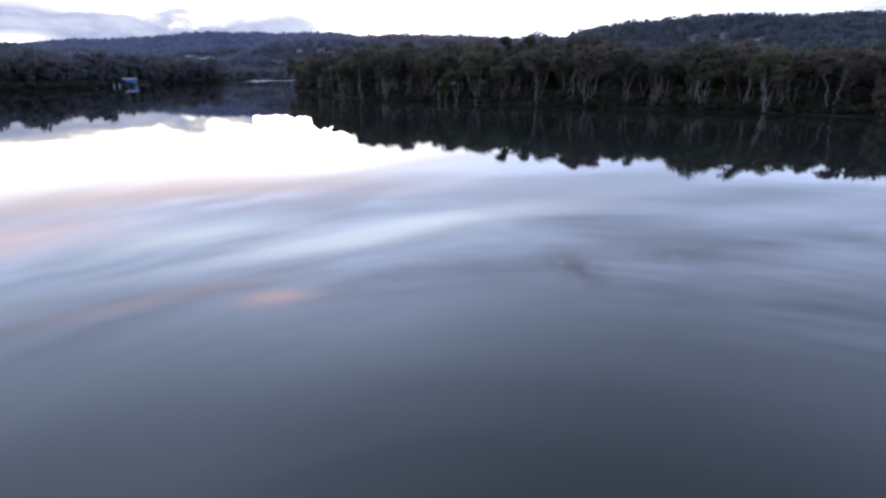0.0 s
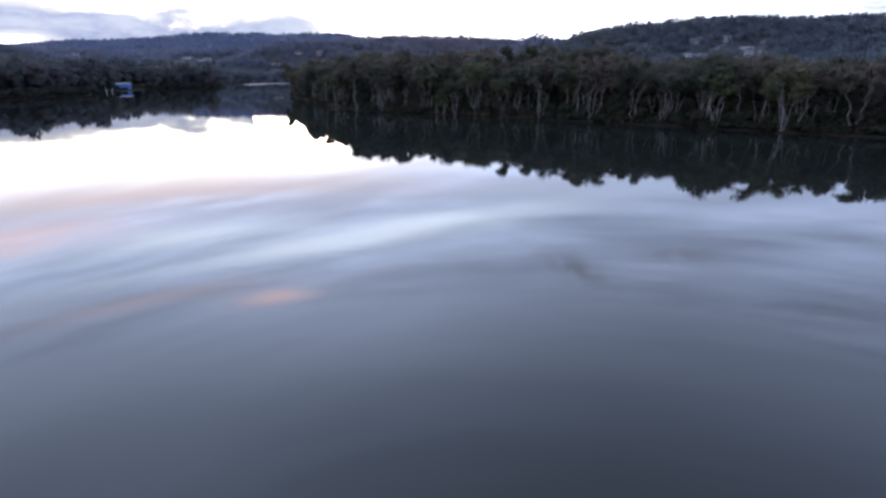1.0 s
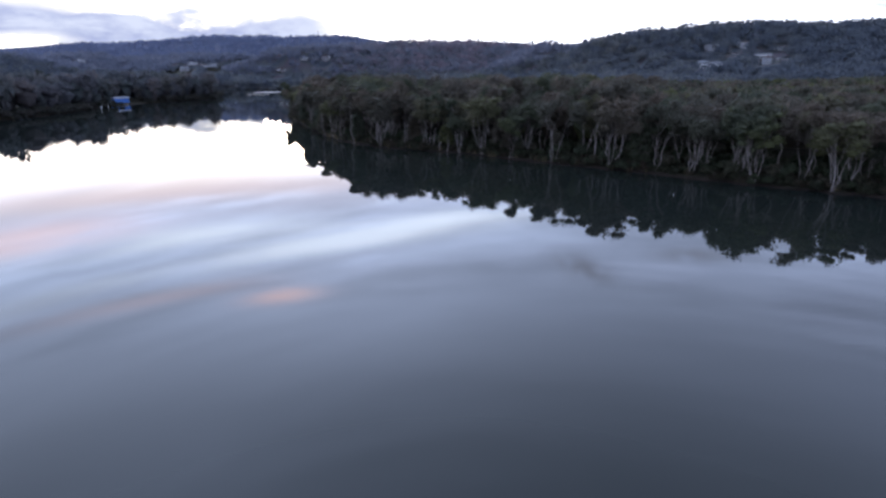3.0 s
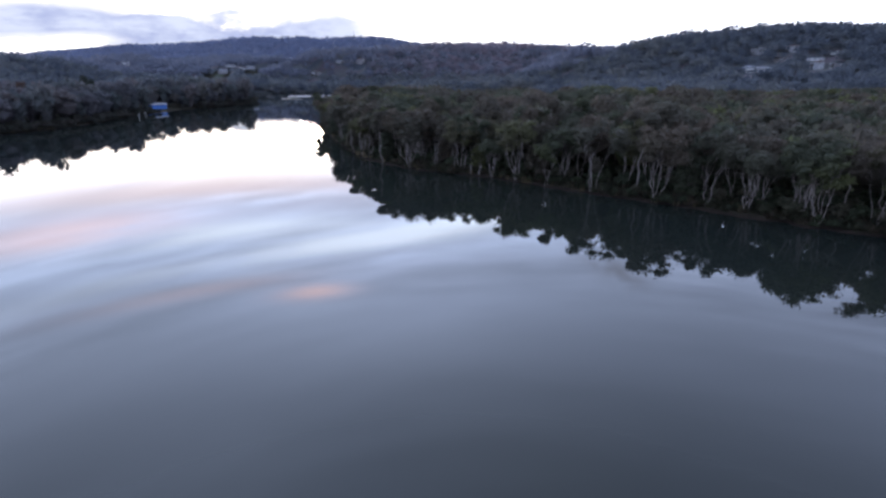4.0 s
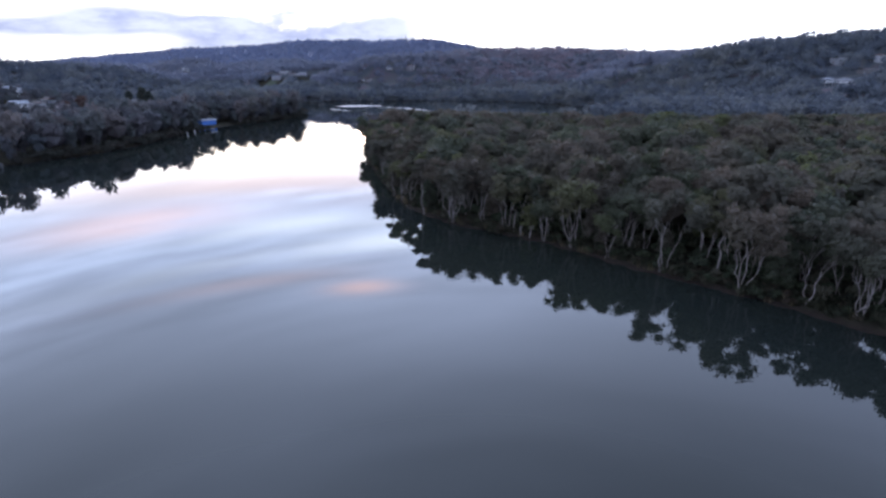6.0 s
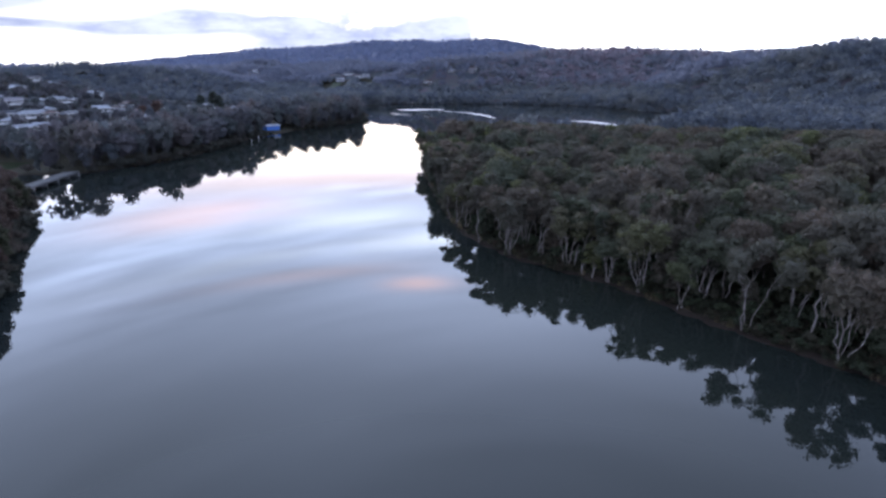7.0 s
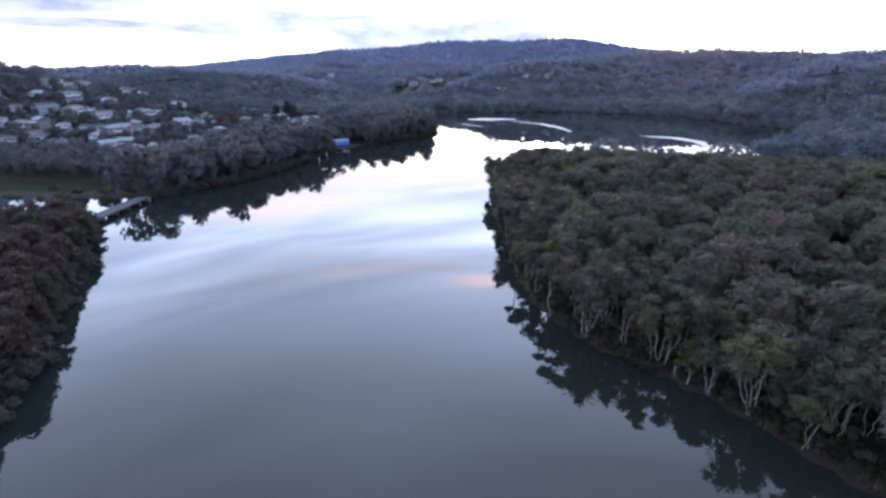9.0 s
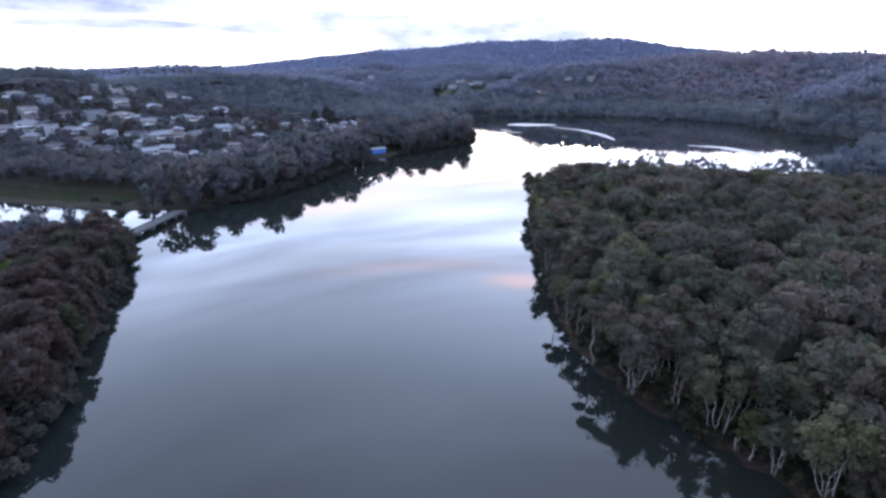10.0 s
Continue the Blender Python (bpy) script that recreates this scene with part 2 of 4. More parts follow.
bark, t_, b_ = material("pale_paperbark", 0.85, 0.2)
p_ = place_coord(t_)
band_ = wire(t_, "ShaderNodeMapping", {0: p_, 3: (2.2, 2.2, 0.5)}).outputs[0]
c_ = stops(t_, noise_at(band_, 1.0, 5.0, 0.62, t_), [(0.28, (0.09, 0.074, 0.066)), (0.78, (0.37, 0.335, 0.32)), (0.52, (0.21, 0.180, 0.168))])
t_.links.new(c_, b_.inputs["Base Color"])
bump(t_, b_, noise_at(band_, 3.0, 4.0, 0.6, t_), 0.5, 0.05)

dark_bark, t_, b_ = material("dark_furrowed_bark", 0.9, 0.15)
band_ = wire(t_, "ShaderNodeMapping", {0: place_coord(t_), 3: (4.0, 4.0, 0.7)}).outputs[0]
t_.links.new(stops(t_, noise_at(band_, 1.0, 5.0, 0.6, t_), [(0.3, (0.060, 0.050, 0.044)), (0.75, (0.17, 0.145, 0.13))]), b_.inputs["Base Color"])
bump(t_, b_, noise_at(band_, 2.0, 4.0, 0.6, t_), 0.6, 0.05)

water_mat, t_, b_ = material("still_water", 0.012, 0.5)
b_.inputs["IOR"].default_value = 1.333
p_ = place_coord(t_)
murk = noise_at(p_, 0.012, 3.0, tree=t_)
t_.links.new(stops(t_, murk, [(0.35, (0.011, 0.015, 0.015)), (0.65, (0.015, 0.018, 0.014))]), b_.inputs["Base Color"])
rip = noise_at(wire(t_, "ShaderNodeMapping", {0: p_, 3: (0.35, 1.6, 1.0)}).outputs[0], 1.0, 3.0, 0.5, t_)
calm = ramp01(noise_at(wire(t_, "ShaderNodeMapping", {0: p_, 3: (0.006, 0.022, 1.0)}).outputs[0], 1.0, 3.0, 0.5, t_), 0.40, 0.65, t_)
bump(t_, b_, m("MULTIPLY", rip, m("ADD", 0.4, calm, tree=t_), tree=t_), 0.10, 0.022)

ground_mat, t_, b_ = material("leaf_litter_and_grass", 0.95, 0.1)
p_ = place_coord(t_)
zz = wire(t_, "ShaderNodeSeparateXYZ", [p_]).outputs[2]
mud = stops(t_, noise_at(p_, 0.9, 5.0, 0.6, t_), [(0.3, (0.017, 0.013, 0.011)), (0.7, (0.036, 0.026, 0.021))])
litter = stops(t_, noise_at(p_, 0.5, 6.0, 0.65, t_), [(0.3, (0.022, 0.018, 0.014)), (0.7, (0.056, 0.044, 0.032)), (0.5, (0.032, 0.031, 0.020))])
c_ = mixc(ramp01(m("ADD", zz, m("MULTIPLY", noise_at(p_, 0.3, 3.0, tree=t_), 0.5, tree=t_), tree=t_), 0.35, 0.7, t_), mud, litter, t_)
t_.links.new(c_, b_.inputs["Base Color"])
bump(t_, b_, noise_at(p_, 2.0, 6.0, 0.7, t_), 0.8, 0.15)

# ---- the lie of the land ----
EAST_SHORE = [(320, 10), (205, 45), (130, 76), (84, 104), (60, 120), (38, 137), (25, 146), (10, 158), (0, 165), (-18, 174), (-26, 181), (-33, 190),
              (-42, 206), (-55, 235), (-69, 268), (-80, 298), (-83, 320), (-74, 346), (-45, 368), (0, 380), (30, 400), (48, 440), (62, 500), (80, 560), (78, 605)]
FAR_SHORE = [(40, 640), (0, 700), (-60, 720), (-120, 722), (-180, 712), (-240, 690), (-275, 655), (-270, 600), (-225, 545), (-196, 502), (-189, 470), (-194, 440), (-206, 395)]
WEST_SHORE = [(-207, 355), (-196, 300), (-194, 268), (-204, 232), (-222, 222), (-250, 212), (-300, 202), (-420, 190), (-425, 158), (-300, 168), (-250, 178),
              (-222, 190), (-204, 197.5), (-189, 193), (-168.5, 179), (-154, 166), (-137.5, 150), (-123, 137.5), (-109, 124.5), (-96, 111), (-86, 92), (-96, 20), (-150, -90),
              (-120, -260), (60, -300), (300, -180)]
WATER = EAST_SHORE + FAR_SHORE + WEST_SHORE
# crest lines: x, y, height and half-width of each bend
FAR_RIDGE = [(-2200, 2080, 16, 230), (-1960, 2030, 46, 240), (-1808, 2000, 64, 280), (-1450, 1950, 84, 340), (-1150, 1900, 97, 380), (-722, 1850, 113, 400), (-394, 1850, 117, 360),
             (-311, 1870, 101, 330), (-170, 1880, 86, 320), (-60, 1900, 62, 300), (150, 1900, 50, 300), (700, 1800, 50, 300)]
RUSSET_HILL = [(-275, 850, 28, 55), (-238, 858, 43, 62), (-197, 892, 44, 80), (-156, 922, 47, 90), (-94, 962, 55, 110), (-45, 1002, 58, 120), (37, 1075, 60, 140), (100, 1080, 57, 150), (186, 1150, 56, 170), (420, 1200, 60, 220), (900, 1150, 74, 300)]
HOUSE_HILL = [(76, 548, 34, 34), (92, 580, 40, 44), (118, 622, 40, 60), (140, 652, 41, 75), (173, 677, 44, 95), (225, 697, 52, 115), (262, 706, 57, 130), (351, 708, 60, 165), (540, 660, 56, 220), (1000, 560, 60, 300), (2200, 300, 70, 500)]
TOWN_HILL = [(-405, 345, 15, 66), (-455, 362, 29, 84), (-505, 385, 36, 105), (-545, 350, 43, 125), (-640, 320, 44, 170), (-1300, 200, 34, 300)]
KNOLLS = [[(-410, 905, 30, 60), (-343, 940, 36, 60)], [(-520, 985, 30, 110), (-640, 940, 34, 90)], [(-247, 990, 40, 60), (-225, 1040, 36, 60)], [(80, 705, 46, 70), (150, 770, 40, 90)],
          [(-815, 1245, 50, 70), (-770, 1250, 50, 70)], [(-460, 1222, 42, 48), (-435, 1222, 42, 48)], [(-330, 1300, 44, 45), (-315, 1300, 44, 45)], [(-470, 975, 34, 60), (-440, 985, 34, 60)]]
PLAINS = [[(-560, 700, 30, 110), (-700, 680, 36, 130), (-900, 690, 26, 150), (-1500, 600, 16, 300)], [(-330, 1330, 34, 130), (-560, 1300, 48, 150), (-760, 1350, 42, 170), (-1000, 1250, 38, 200), (-1500, 1150, 22, 260)],
          [(-2500, 2900, 42, 250), (-3190, 2510, 62, 190), (-3600, 2300, 44, 260), (-4200, 2000, 42, 320)]]
RIDGES = [FAR_RIDGE, RUSSET_HILL, HOUSE_HILL, TOWN_HILL] + KNOLLS + PLAINS


def inside(px, py, poly):
    res = np.zeros(px.shape, bool)
    for (x0, y0), (x1, y1) in zip(poly, poly[1:] + poly[:1]):
        c = ((y0 > py) != (y1 > py)) & (px < (x1 - x0) * (py - y0) / (y1 - y0 + 1e-12) + x0)
        res ^= c
    return res


def segment(px, py, a, b):
    dx, dy = b[0] - a[0], b[1] - a[1]
    s = np.clip(((px - a[0]) * dx + (py - a[1]) * dy) / (dx * dx + dy * dy), 0, 1)
    return np.hypot(px - a[0] - s * dx, py - a[1] - s * dy), s


def shore(px, py):
    """Metres to the waterline: positive on land, negative in the water."""
    px, py = np.asarray(px, float), np.asarray(py, float)
    d = np.full(px.shape, 1e9)
    for a, b in zip(WATER, WATER[1:] + WATER[:1]):
        d = np.minimum(d, segment(px, py, a, b)[0])
    d = d + 1.3 * np.sin(px * 0.21 + 1.7 * np.sin(py * 0.13)) * np.cos(py * 0.17) * np.clip(d, 0, 1)
    return np.where(inside(px, py, WATER), -d, d)


def wave(px, py, k, seed):
    return np.sin(px * k + seed) * np.cos(py * k * 1.13 + 2 * seed) + 0.5 * np.sin((px + py) * k * 2.1 + seed) * np.cos((px - py) * k * 1.7)


def land(px, py):
    """The ground's height at plan places."""
    px, py = np.asarray(px, float), np.asarray(py, float)
    d = shore(px, py)
    crest = np.zeros(px.shape)
    for ridge in RIDGES:
        for a, b in zip(ridge, ridge[1:]):
            r, s = segment(px, py, a, b)
            h, w = a[2] + (b[2] - a[2]) * s, a[3] + (b[3] - a[3]) * s
            crest = np.maximum(crest, h * np.exp(-(r / w) ** 2 * 0.9))
    far_off = np.clip((py - 560) / 250.0, 0, 1)
    rough = 1.0 + (0.02 + 0.01 * far_off) * wave(px, py, 0.0125, 1.3) + 0.025 * wave(px, py, 0.031, 4.1)
    hill = crest * rough * np.clip((d - 15) / 110.0, 0, 1) ** 1.2
    bank = np.clip(d / 1.2, 0, 1) * 0.42 + np.clip(d / 20, 0, 1) * 0.8 + 0.12 * wave(px, py, 0.35, 0.4) * np.clip(d / 4, 0, 1)
    bed = np.clip(d / 6.0, -1, 0) * 2.0
    return np.where(d > 0, bank + hill, bed)


def spaced(lo, hi, inner_lo, inner_hi, fine, growth):
    mid = list(np.arange(inner_lo, inner_hi + fine, fine))
    step, v = fine, mid[-1]
    while v < hi:
        step *= growth
        v += step
        mid.append(v)
    step, v = fine, inner_lo
    while v > lo:
        step *= growth
        v -= step
        mid.insert(0, v)
    return np.array(mid)


def mesh_from(name, verts, faces, mats, smooth=False, index=None, tint=None):
    me = bpy.data.meshes.new(name)
    me.from_pydata(verts, [], faces)
    for q in mats:
        me.materials.append(q)
    if index is not None:
        me.polygons.foreach_set("material_index", np.asarray(index, np.int32))
    if smooth:
        me.polygons.foreach_set("use_smooth", np.ones(len(me.polygons), bool))
    if tint is not None:
        a = me.attributes.new("tint", "FLOAT", "POINT")
        a.data.foreach_set("value", np.asarray(tint, np.float32))
    me.update()
    return me


gx = spaced(-4600, 4600, -300, 150, 4.0, 1.065)
gy = spaced(-4600, 4600, 60, 420, 4.0, 1.065)
GX, GY = np.meshgrid(gx, gy)
GZ = land(GX.ravel(), GY.ravel())
nx, ny = len(gx), len(gy)
ij = np.arange(nx * ny).reshape(ny, nx)
quads = np.stack([ij[:-1, :-1], ij[:-1, 1:], ij[1:, 1:], ij[1:, :-1]], -1).reshape(-1, 4)
ground = new("ground", mesh_from("ground", np.stack([GX.ravel(), GY.ravel(), GZ], 1).tolist(), quads.tolist(), [ground_mat], True))
tagged(ground, "brown and green ground with muddy banks and wooded hills", "ground", kind="structure")

wx = np.linspace(-900, 900, 19)
WXg, WYg = np.meshgrid(wx, wx + 300)
wi = np.arange(19 * 19).reshape(19, 19)
wq = np.stack([wi[:-1, :-1], wi[:-1, 1:], wi[1:, 1:], wi[1:, :-1]], -1).reshape(-1, 4)
water = new("water", mesh_from("water", np.stack([WXg.ravel(), WYg.ravel(), 0 * WXg.ravel()], 1).tolist(), wq.tolist(), [water_mat]))
tagged(water, "still grey-blue river water mirroring the evening sky", "water", kind="structure")

# ---- trees ----
rng = np.random.default_rng(7)


def ico():
    p = (1 + 5 ** 0.5) / 2
    v = np.array([(-1, p, 0), (1, p, 0), (-1, -p, 0), (1, -p, 0), (0, -1, p), (0, 1, p), (0, -1, -p), (0, 1, -p), (p, 0, -1), (p, 0, 1), (-p, 0, -1), (-p, 0, 1)]) / math.hypot(1, p)
    f = [(0, 11, 5), (0, 5, 1), (0, 1, 7), (0, 7, 10), (0, 10, 11), (1, 5, 9), (5, 11, 4), (11, 10, 2), (10, 7, 6), (7, 1, 8), (3, 9, 4), (3, 4, 2), (3, 2, 6), (3, 6, 8), (3, 8, 9), (4, 9, 5), (2, 4, 11), (6, 2, 10), (8, 6, 7), (9, 8, 1)]
    return v, f


ICO_V, ICO_F = ico()


def forest_crown(seed, height, radius, count, size):
    """A broad, uneven dome of sprays for closed forest far off: one main dome and three lobes."""
    rnd = random.Random(seed)
    L = Leaves()
    L.sprays(np.array([0, 0, height - radius * 0.80]), np.array([1.0, 1.0, 0.80]) * radius, int(count * 0.62), size, lift=-0.40, loose=0.45, wide=0.8)
    for k in range(3):
        a = k * 2.1 + rnd.uniform(-0.6, 0.6)
        c = np.array([math.cos(a) * radius * 0.5, math.sin(a) * radius * 0.5, height - radius * rnd.uniform(0.55, 1.1)])
        L.sprays(c, np.array([0.55, 0.55, 0.5]) * radius, int(count * 0.13), size * 0.9, lift=-0.2, loose=0.5, wide=0.8)
    return L.arrays()


class Leaves:
    """Gathers inner masses and leaf sprays of a crown as arrays."""

    def __init__(self):
        self.v, self.f, self.n = [], [], 0

    def core(self, c, r):
        bv, bf = ICO_V, ICO_F
        w = bv * r * (1 + 0.2 * rng.standard_normal((len(bv), 1)))
        self.v.append(w + c)
        self.f += [tuple(i + self.n for i in q) for q in bf]
        self.n += len(bv)

    def sprays(self, c, r, count, size, droop=0.3, lift=-0.35, wide=0.55, loose=0.45):
        """Rhombic sprays on the upper shell of an ellipsoid at c with radii r."""
        d = rng.standard_normal((count * 3 + 6, 3))
        d /= np.linalg.norm(d, axis=1)[:, None]
        d = d[d[:, 2] > lift][:count]
        k = len(d)
        p = c + d * r * rng.uniform(0.78, 1.10, (k, 1))
        nrm = d + loose * rng.standard_normal((k, 3))
        nrm /= np.linalg.norm(nrm, axis=1)[:, None]
        a = np.cross(nrm, rng.standard_normal((k, 3)))
        a /= np.linalg.norm(a, axis=1)[:, None] + 1e-9
        a[:, 2] -= droop * rng.random(k)
        b = np.cross(nrm, a)
        s = size * rng.uniform(0.55, 1.35, (k, 1))
        q = np.stack([p - a * s - b * s * wide, p + a * s * 1.1, p - a * s * 0.6 + b * s * wide * 1.2], 1).reshape(-1, 3)
        self.v.append(q)
        self.f += [(i, i + 1, i + 2) for i in range(self.n, self.n + 3 * k, 3)]
        self.n += 3 * k

    def arrays(self):
        return np.concatenate(self.v), self.f


def limb(bm, pts, radii, sides=6):
    """A tapered, bent tube through points."""
    rings = []
    for i, (p, r) in enumerate(zip(pts, radii)):
        d = (pts[min(i + 1, len(pts) - 1)] - pts[max(i - 1, 0)]).normalized()
        u = d.orthogonal().normalized()
        w = d.cross(u)
        rings.append([bm.verts.new(p + (u * math.cos(a) + w * math.sin(a)) * r) for a in (2 * math.pi * k / sides for k in range(sides))])
    for lo, hi in zip(rings, rings[1:]):
        for k in range(sides):
            f = bm.faces.new((lo[k], lo[(k + 1) % sides], hi[(k + 1) % sides], hi[k]))
            f.smooth = True
    bm.faces.new(rings[-1])


def bend(rnd, p, q, n, wobble):
    out = []
    for i in range(n + 1):
        s = i / n
        o = Vector((rnd.uniform(-1, 1), rnd.uniform(-1, 1), rnd.uniform(-0.4, 0.4))) * wobble * (0 if i in (0, n) else 1)
        out.append(p.lerp(q, s) + o)
    return out


def gum(seed, height, stems, spread, sprays, size, lean=0.0, low=0.0):
    """Trunk and crown of a multi-stemmed paperbark: pale forking stems under a broken, clumped crown. low: how far foliage hangs down."""
    rnd = random.Random(seed)
    bm = bmesh.new()
    L = Leaves()
    clumps = []
    for s in range(stems):
        a = 2 * math.pi * (s + rnd.random() * 0.6) / stems
        out = spread * rnd.uniform(0.25, 0.8) * (1 if stems > 1 else 0.2)
        base = Vector((math.cos(a), math.sin(a), 0)) * (0.3 if stems > 1 else 0)
        base.z = -0.5
        fork = Vector((math.cos(a) * out * 0.7 + lean * 0.4, math.sin(a) * out * 0.7, height * rnd.uniform(0.32, 0.56)))
        r0 = rnd.uniform(0.065, 0.115) * (1.35 if stems == 1 else 1)
        limb(bm, bend(rnd, base, fork, 5, 0.40), [r0 * 1.4, r0 * 1.1, r0, r0 * 0.95, r0 * 0.85, r0 * 0.8])
        for k in range(rnd.choice((2, 2, 3))):
            b = a + rnd.uniform(-1.4, 1.4)
            reach = spread * rnd.uniform(0.3, 1.0)
            tip = Vector((fork.x + math.cos(b) * reach * 0.6 + lean * 0.5, fork.y + math.sin(b) * reach * 0.6, height * rnd.uniform(0.72, 0.97)))
            limb(bm, bend(rnd, fork, tip, 4, 0.55), [r0 * 0.75, r0 * 0.55, r0 * 0.42, r0 * 0.3, r0 * 0.12], 5)
            clumps.append((tip, rnd.uniform(0.85, 1.2)))
            for _ in range(2):
                mid = fork.lerp(tip, rnd.uniform(0.35, 0.8))
                c = b + rnd.choice((-1, 1)) * rnd.uniform(0.4, 1.5)
                far = spread * rnd.uniform(0.3, 0.5)
                t2 = mid + Vector((math.cos(c) * far, math.sin(c) * far, height * rnd.uniform(0.02, 0.16) - low * rnd.random() * height * 0.3))
                limb(bm, bend(rnd, mid, t2, 2, 0.2), [r0 * 0.4, r0 * 0.26, r0 * 0.08], 4)
                clumps.append((t2, rnd.uniform(0.6, 1.0)))
    each = sprays / len(clumps)
    for c, k in clumps:
        r = np.array([1.45, 1.45, 1.05]) * k * (spread / 3.8)
        L.core(np.array(c) + (0, 0, 0.05), r * 0.55)
        L.sprays(np.array(c), r, int(each * 0.62), size)
        for _ in range(3):
            o = np.array([rnd.uniform(-1, 1), rnd.uniform(-1, 1), rnd.uniform(-0.8, 0.5)]) * r * 1.15
            L.sprays(np.array(c) + o, r * 0.5, int(each * 0.13), size, lift=-0.8)
    return bm, L.arrays()


def bushy(seed, height, radius, sprays, size, n=22):
    """A tree leafed almost to the ground: one dark stem, clumps stacked into an uneven dome."""
    rnd = random.Random(seed)
    bm = bmesh.new()
    L = Leaves()
    top = Vector((rnd.uniform(-0.7, 0.7), rnd.uniform(-0.7, 0.7), height * 0.85))
    limb(bm, bend(rnd, Vector((0, 0, -0.5)), top, 5, 0.3), [0.22, 0.19, 0.16, 0.12, 0.08, 0.03])
    for k in range(n):
        s = (k + 0.5) / n
        z = height * (0.16 + 0.80 * s)
        w = radius * (0.55 + 0.45 * math.sin(math.pi * min(1.0, 0.35 + s * 0.6))) * math.sqrt(max(0.05, 1 - max(0, s - 0.55) ** 2 * 4.2)) * rnd.uniform(0.75, 1.1)
        a = k * 2.4 + rnd.uniform(-0.4, 0.4)
        root = Vector((0, 0, -0.5)).lerp(top, min(0.98, z / height * 0.9))
        tip = Vector((math.cos(a) * w * 0.72, math.sin(a) * w * 0.72, z))
        limb(bm, [root, root.lerp(tip, 0.55) + Vector((0, 0, 0.2)), tip], [0.07, 0.045, 0.015], 4)
        r = np.array([0.42, 0.42, 0.34]) * radius * rnd.uniform(0.75, 1.15)
        L.core(np.array(tip), r * 0.66)
        L.sprays(np.array(tip), r, int(sprays / n), size, lift=-0.5)
    return bm, L.arrays()


def she_oak(seed, height, sprays, size, n=15):
    """A swamp she-oak: one leader, a ragged upright crown of drooping needles."""
    rnd = random.Random(seed)
    bm = bmesh.new()
    L = Leaves()
    top = Vector((rnd.uniform(-0.6, 0.6), rnd.uniform(-0.6, 0.6), height))
    limb(bm, bend(rnd, Vector((0, 0, -0.5)), top, 5, 0.3), [0.24, 0.2, 0.17, 0.13, 0.08, 0.02])
    for k in range(n):
        z = height * (0.20 + 0.76 * k / (n - 1))
        a = k * 2.4 + rnd.uniform(-0.4, 0.4)
        w = height * 0.22 * math.sin(math.pi * min(1, 0.25 + 0.80 * (1 - (z / height - 0.2) / 0.8) ** 0.8)) + 0.4
        root = Vector((0, 0, -0.5)).lerp(top, z / height * 0.95)
        tip = root + Vector((math.cos(a) * w * 0.75, math.sin(a) * w * 0.75, height * 0.05))
        limb(bm, [root, root.lerp(tip, 0.55) + Vector((0, 0, 0.15)), tip], [0.07, 0.045, 0.015], 4)
        r = np.array([0.75 * w + 0.35, 0.75 * w + 0.35, height * 1.12 / n])
        L.core(np.array(tip) * (0.75, 0.75, 1), r * 0.55)
        L.sprays(np.array(tip) * (0.8, 0.8, 1), r, int(sprays / n), size, droop=0.9, lift=-0.7)
    return bm, L.arrays()


def to_mesh(name, bm, mats):
    me = bpy.data.meshes.new(name)
    bm.to_mesh(me)
    bm.free()
    for q in mats:
        me.materials.append(q)
    return me


def part(name, data, parent, label="", mats=()):
    """Links a bmesh or a mesh as one object under a thing or a part."""
    if isinstance(data, bmesh.types.BMesh):
        data = to_mesh(name, data, mats)
    ob = new(name, data)
    ob.parent = parent
    if label:
        tagged(ob, label)
    return ob


def tree_thing(name, made, trunk_mat, leaf_mat, label, category, group):
    bm, (v, f) = made
    thing = tagged(new(name), label, category, group)
    part("trunk", bm, thing, mats=[trunk_mat])
    part("crown", mesh_from("crown", v.tolist(), f, [leaf_mat]), thing)
    return thing


def bare_crown(seed, height, radius, clumps, sprays, size, skirt=0.28, lump=0.44):
    """Crown alone, for the joined woods: a dome of clumps over a darker skirt."""
    rnd = random.Random(seed)
    L = Leaves()
    for k in range(clumps):
        a, rr = k * 2.4 + rnd.uniform(-0.3, 0.3), math.sqrt((k + 0.3) / clumps)
        z = height * 0.93 - radius * (0.30 + 0.62 * rr ** 2) + rnd.uniform(-0.12, 0.12) * radius
        c = np.array([math.cos(a) * rr * radius * 0.68, math.sin(a) * rr * radius * 0.68, z])
        r = np.array([lump, lump, lump * 0.82]) * radius * rnd.uniform(0.75, 1.25)
        L.core(c, r * (0.66 if skirt else 0.5))
        L.sprays(c, r, sprays // clumps, size, lift=-0.3, loose=0.55)
    if skirt:
        L.core(np.array([0, 0, height * 0.52]), np.array([0.72 * radius, 0.72 * radius, height * skirt]))
    return L.arrays()


def joined_woods(name, variants, places, mat, label, category):
    """Many crowns in one mesh: rows of variant, x, y, z, turn, scale, tint."""
    vs, fs, tints, n = [], [], [], 0
    for k, x, y, z, a, s, q in places:
        v, f = variants[k]
        ca, sa = math.cos(a) * s, math.sin(a) * s
        w = np.stack([v[:, 0] * ca - v[:, 1] * sa + x, v[:, 0] * sa + v[:, 1] * ca + y, v[:, 2] * s + z], 1)
        vs.append(w)
        fs.append((f, n))
        tints.append(np.full(len(v), q))
        n += len(v)
    allf = [tuple(i + o for i in q) for f, o in fs for q in f]
    ob = new(name, mesh_from(name, np.concatenate(vs).tolist(), allf, [mat], tint=np.concatenate(tints)))
    return tagged(ob, label, category, kind="stuff")


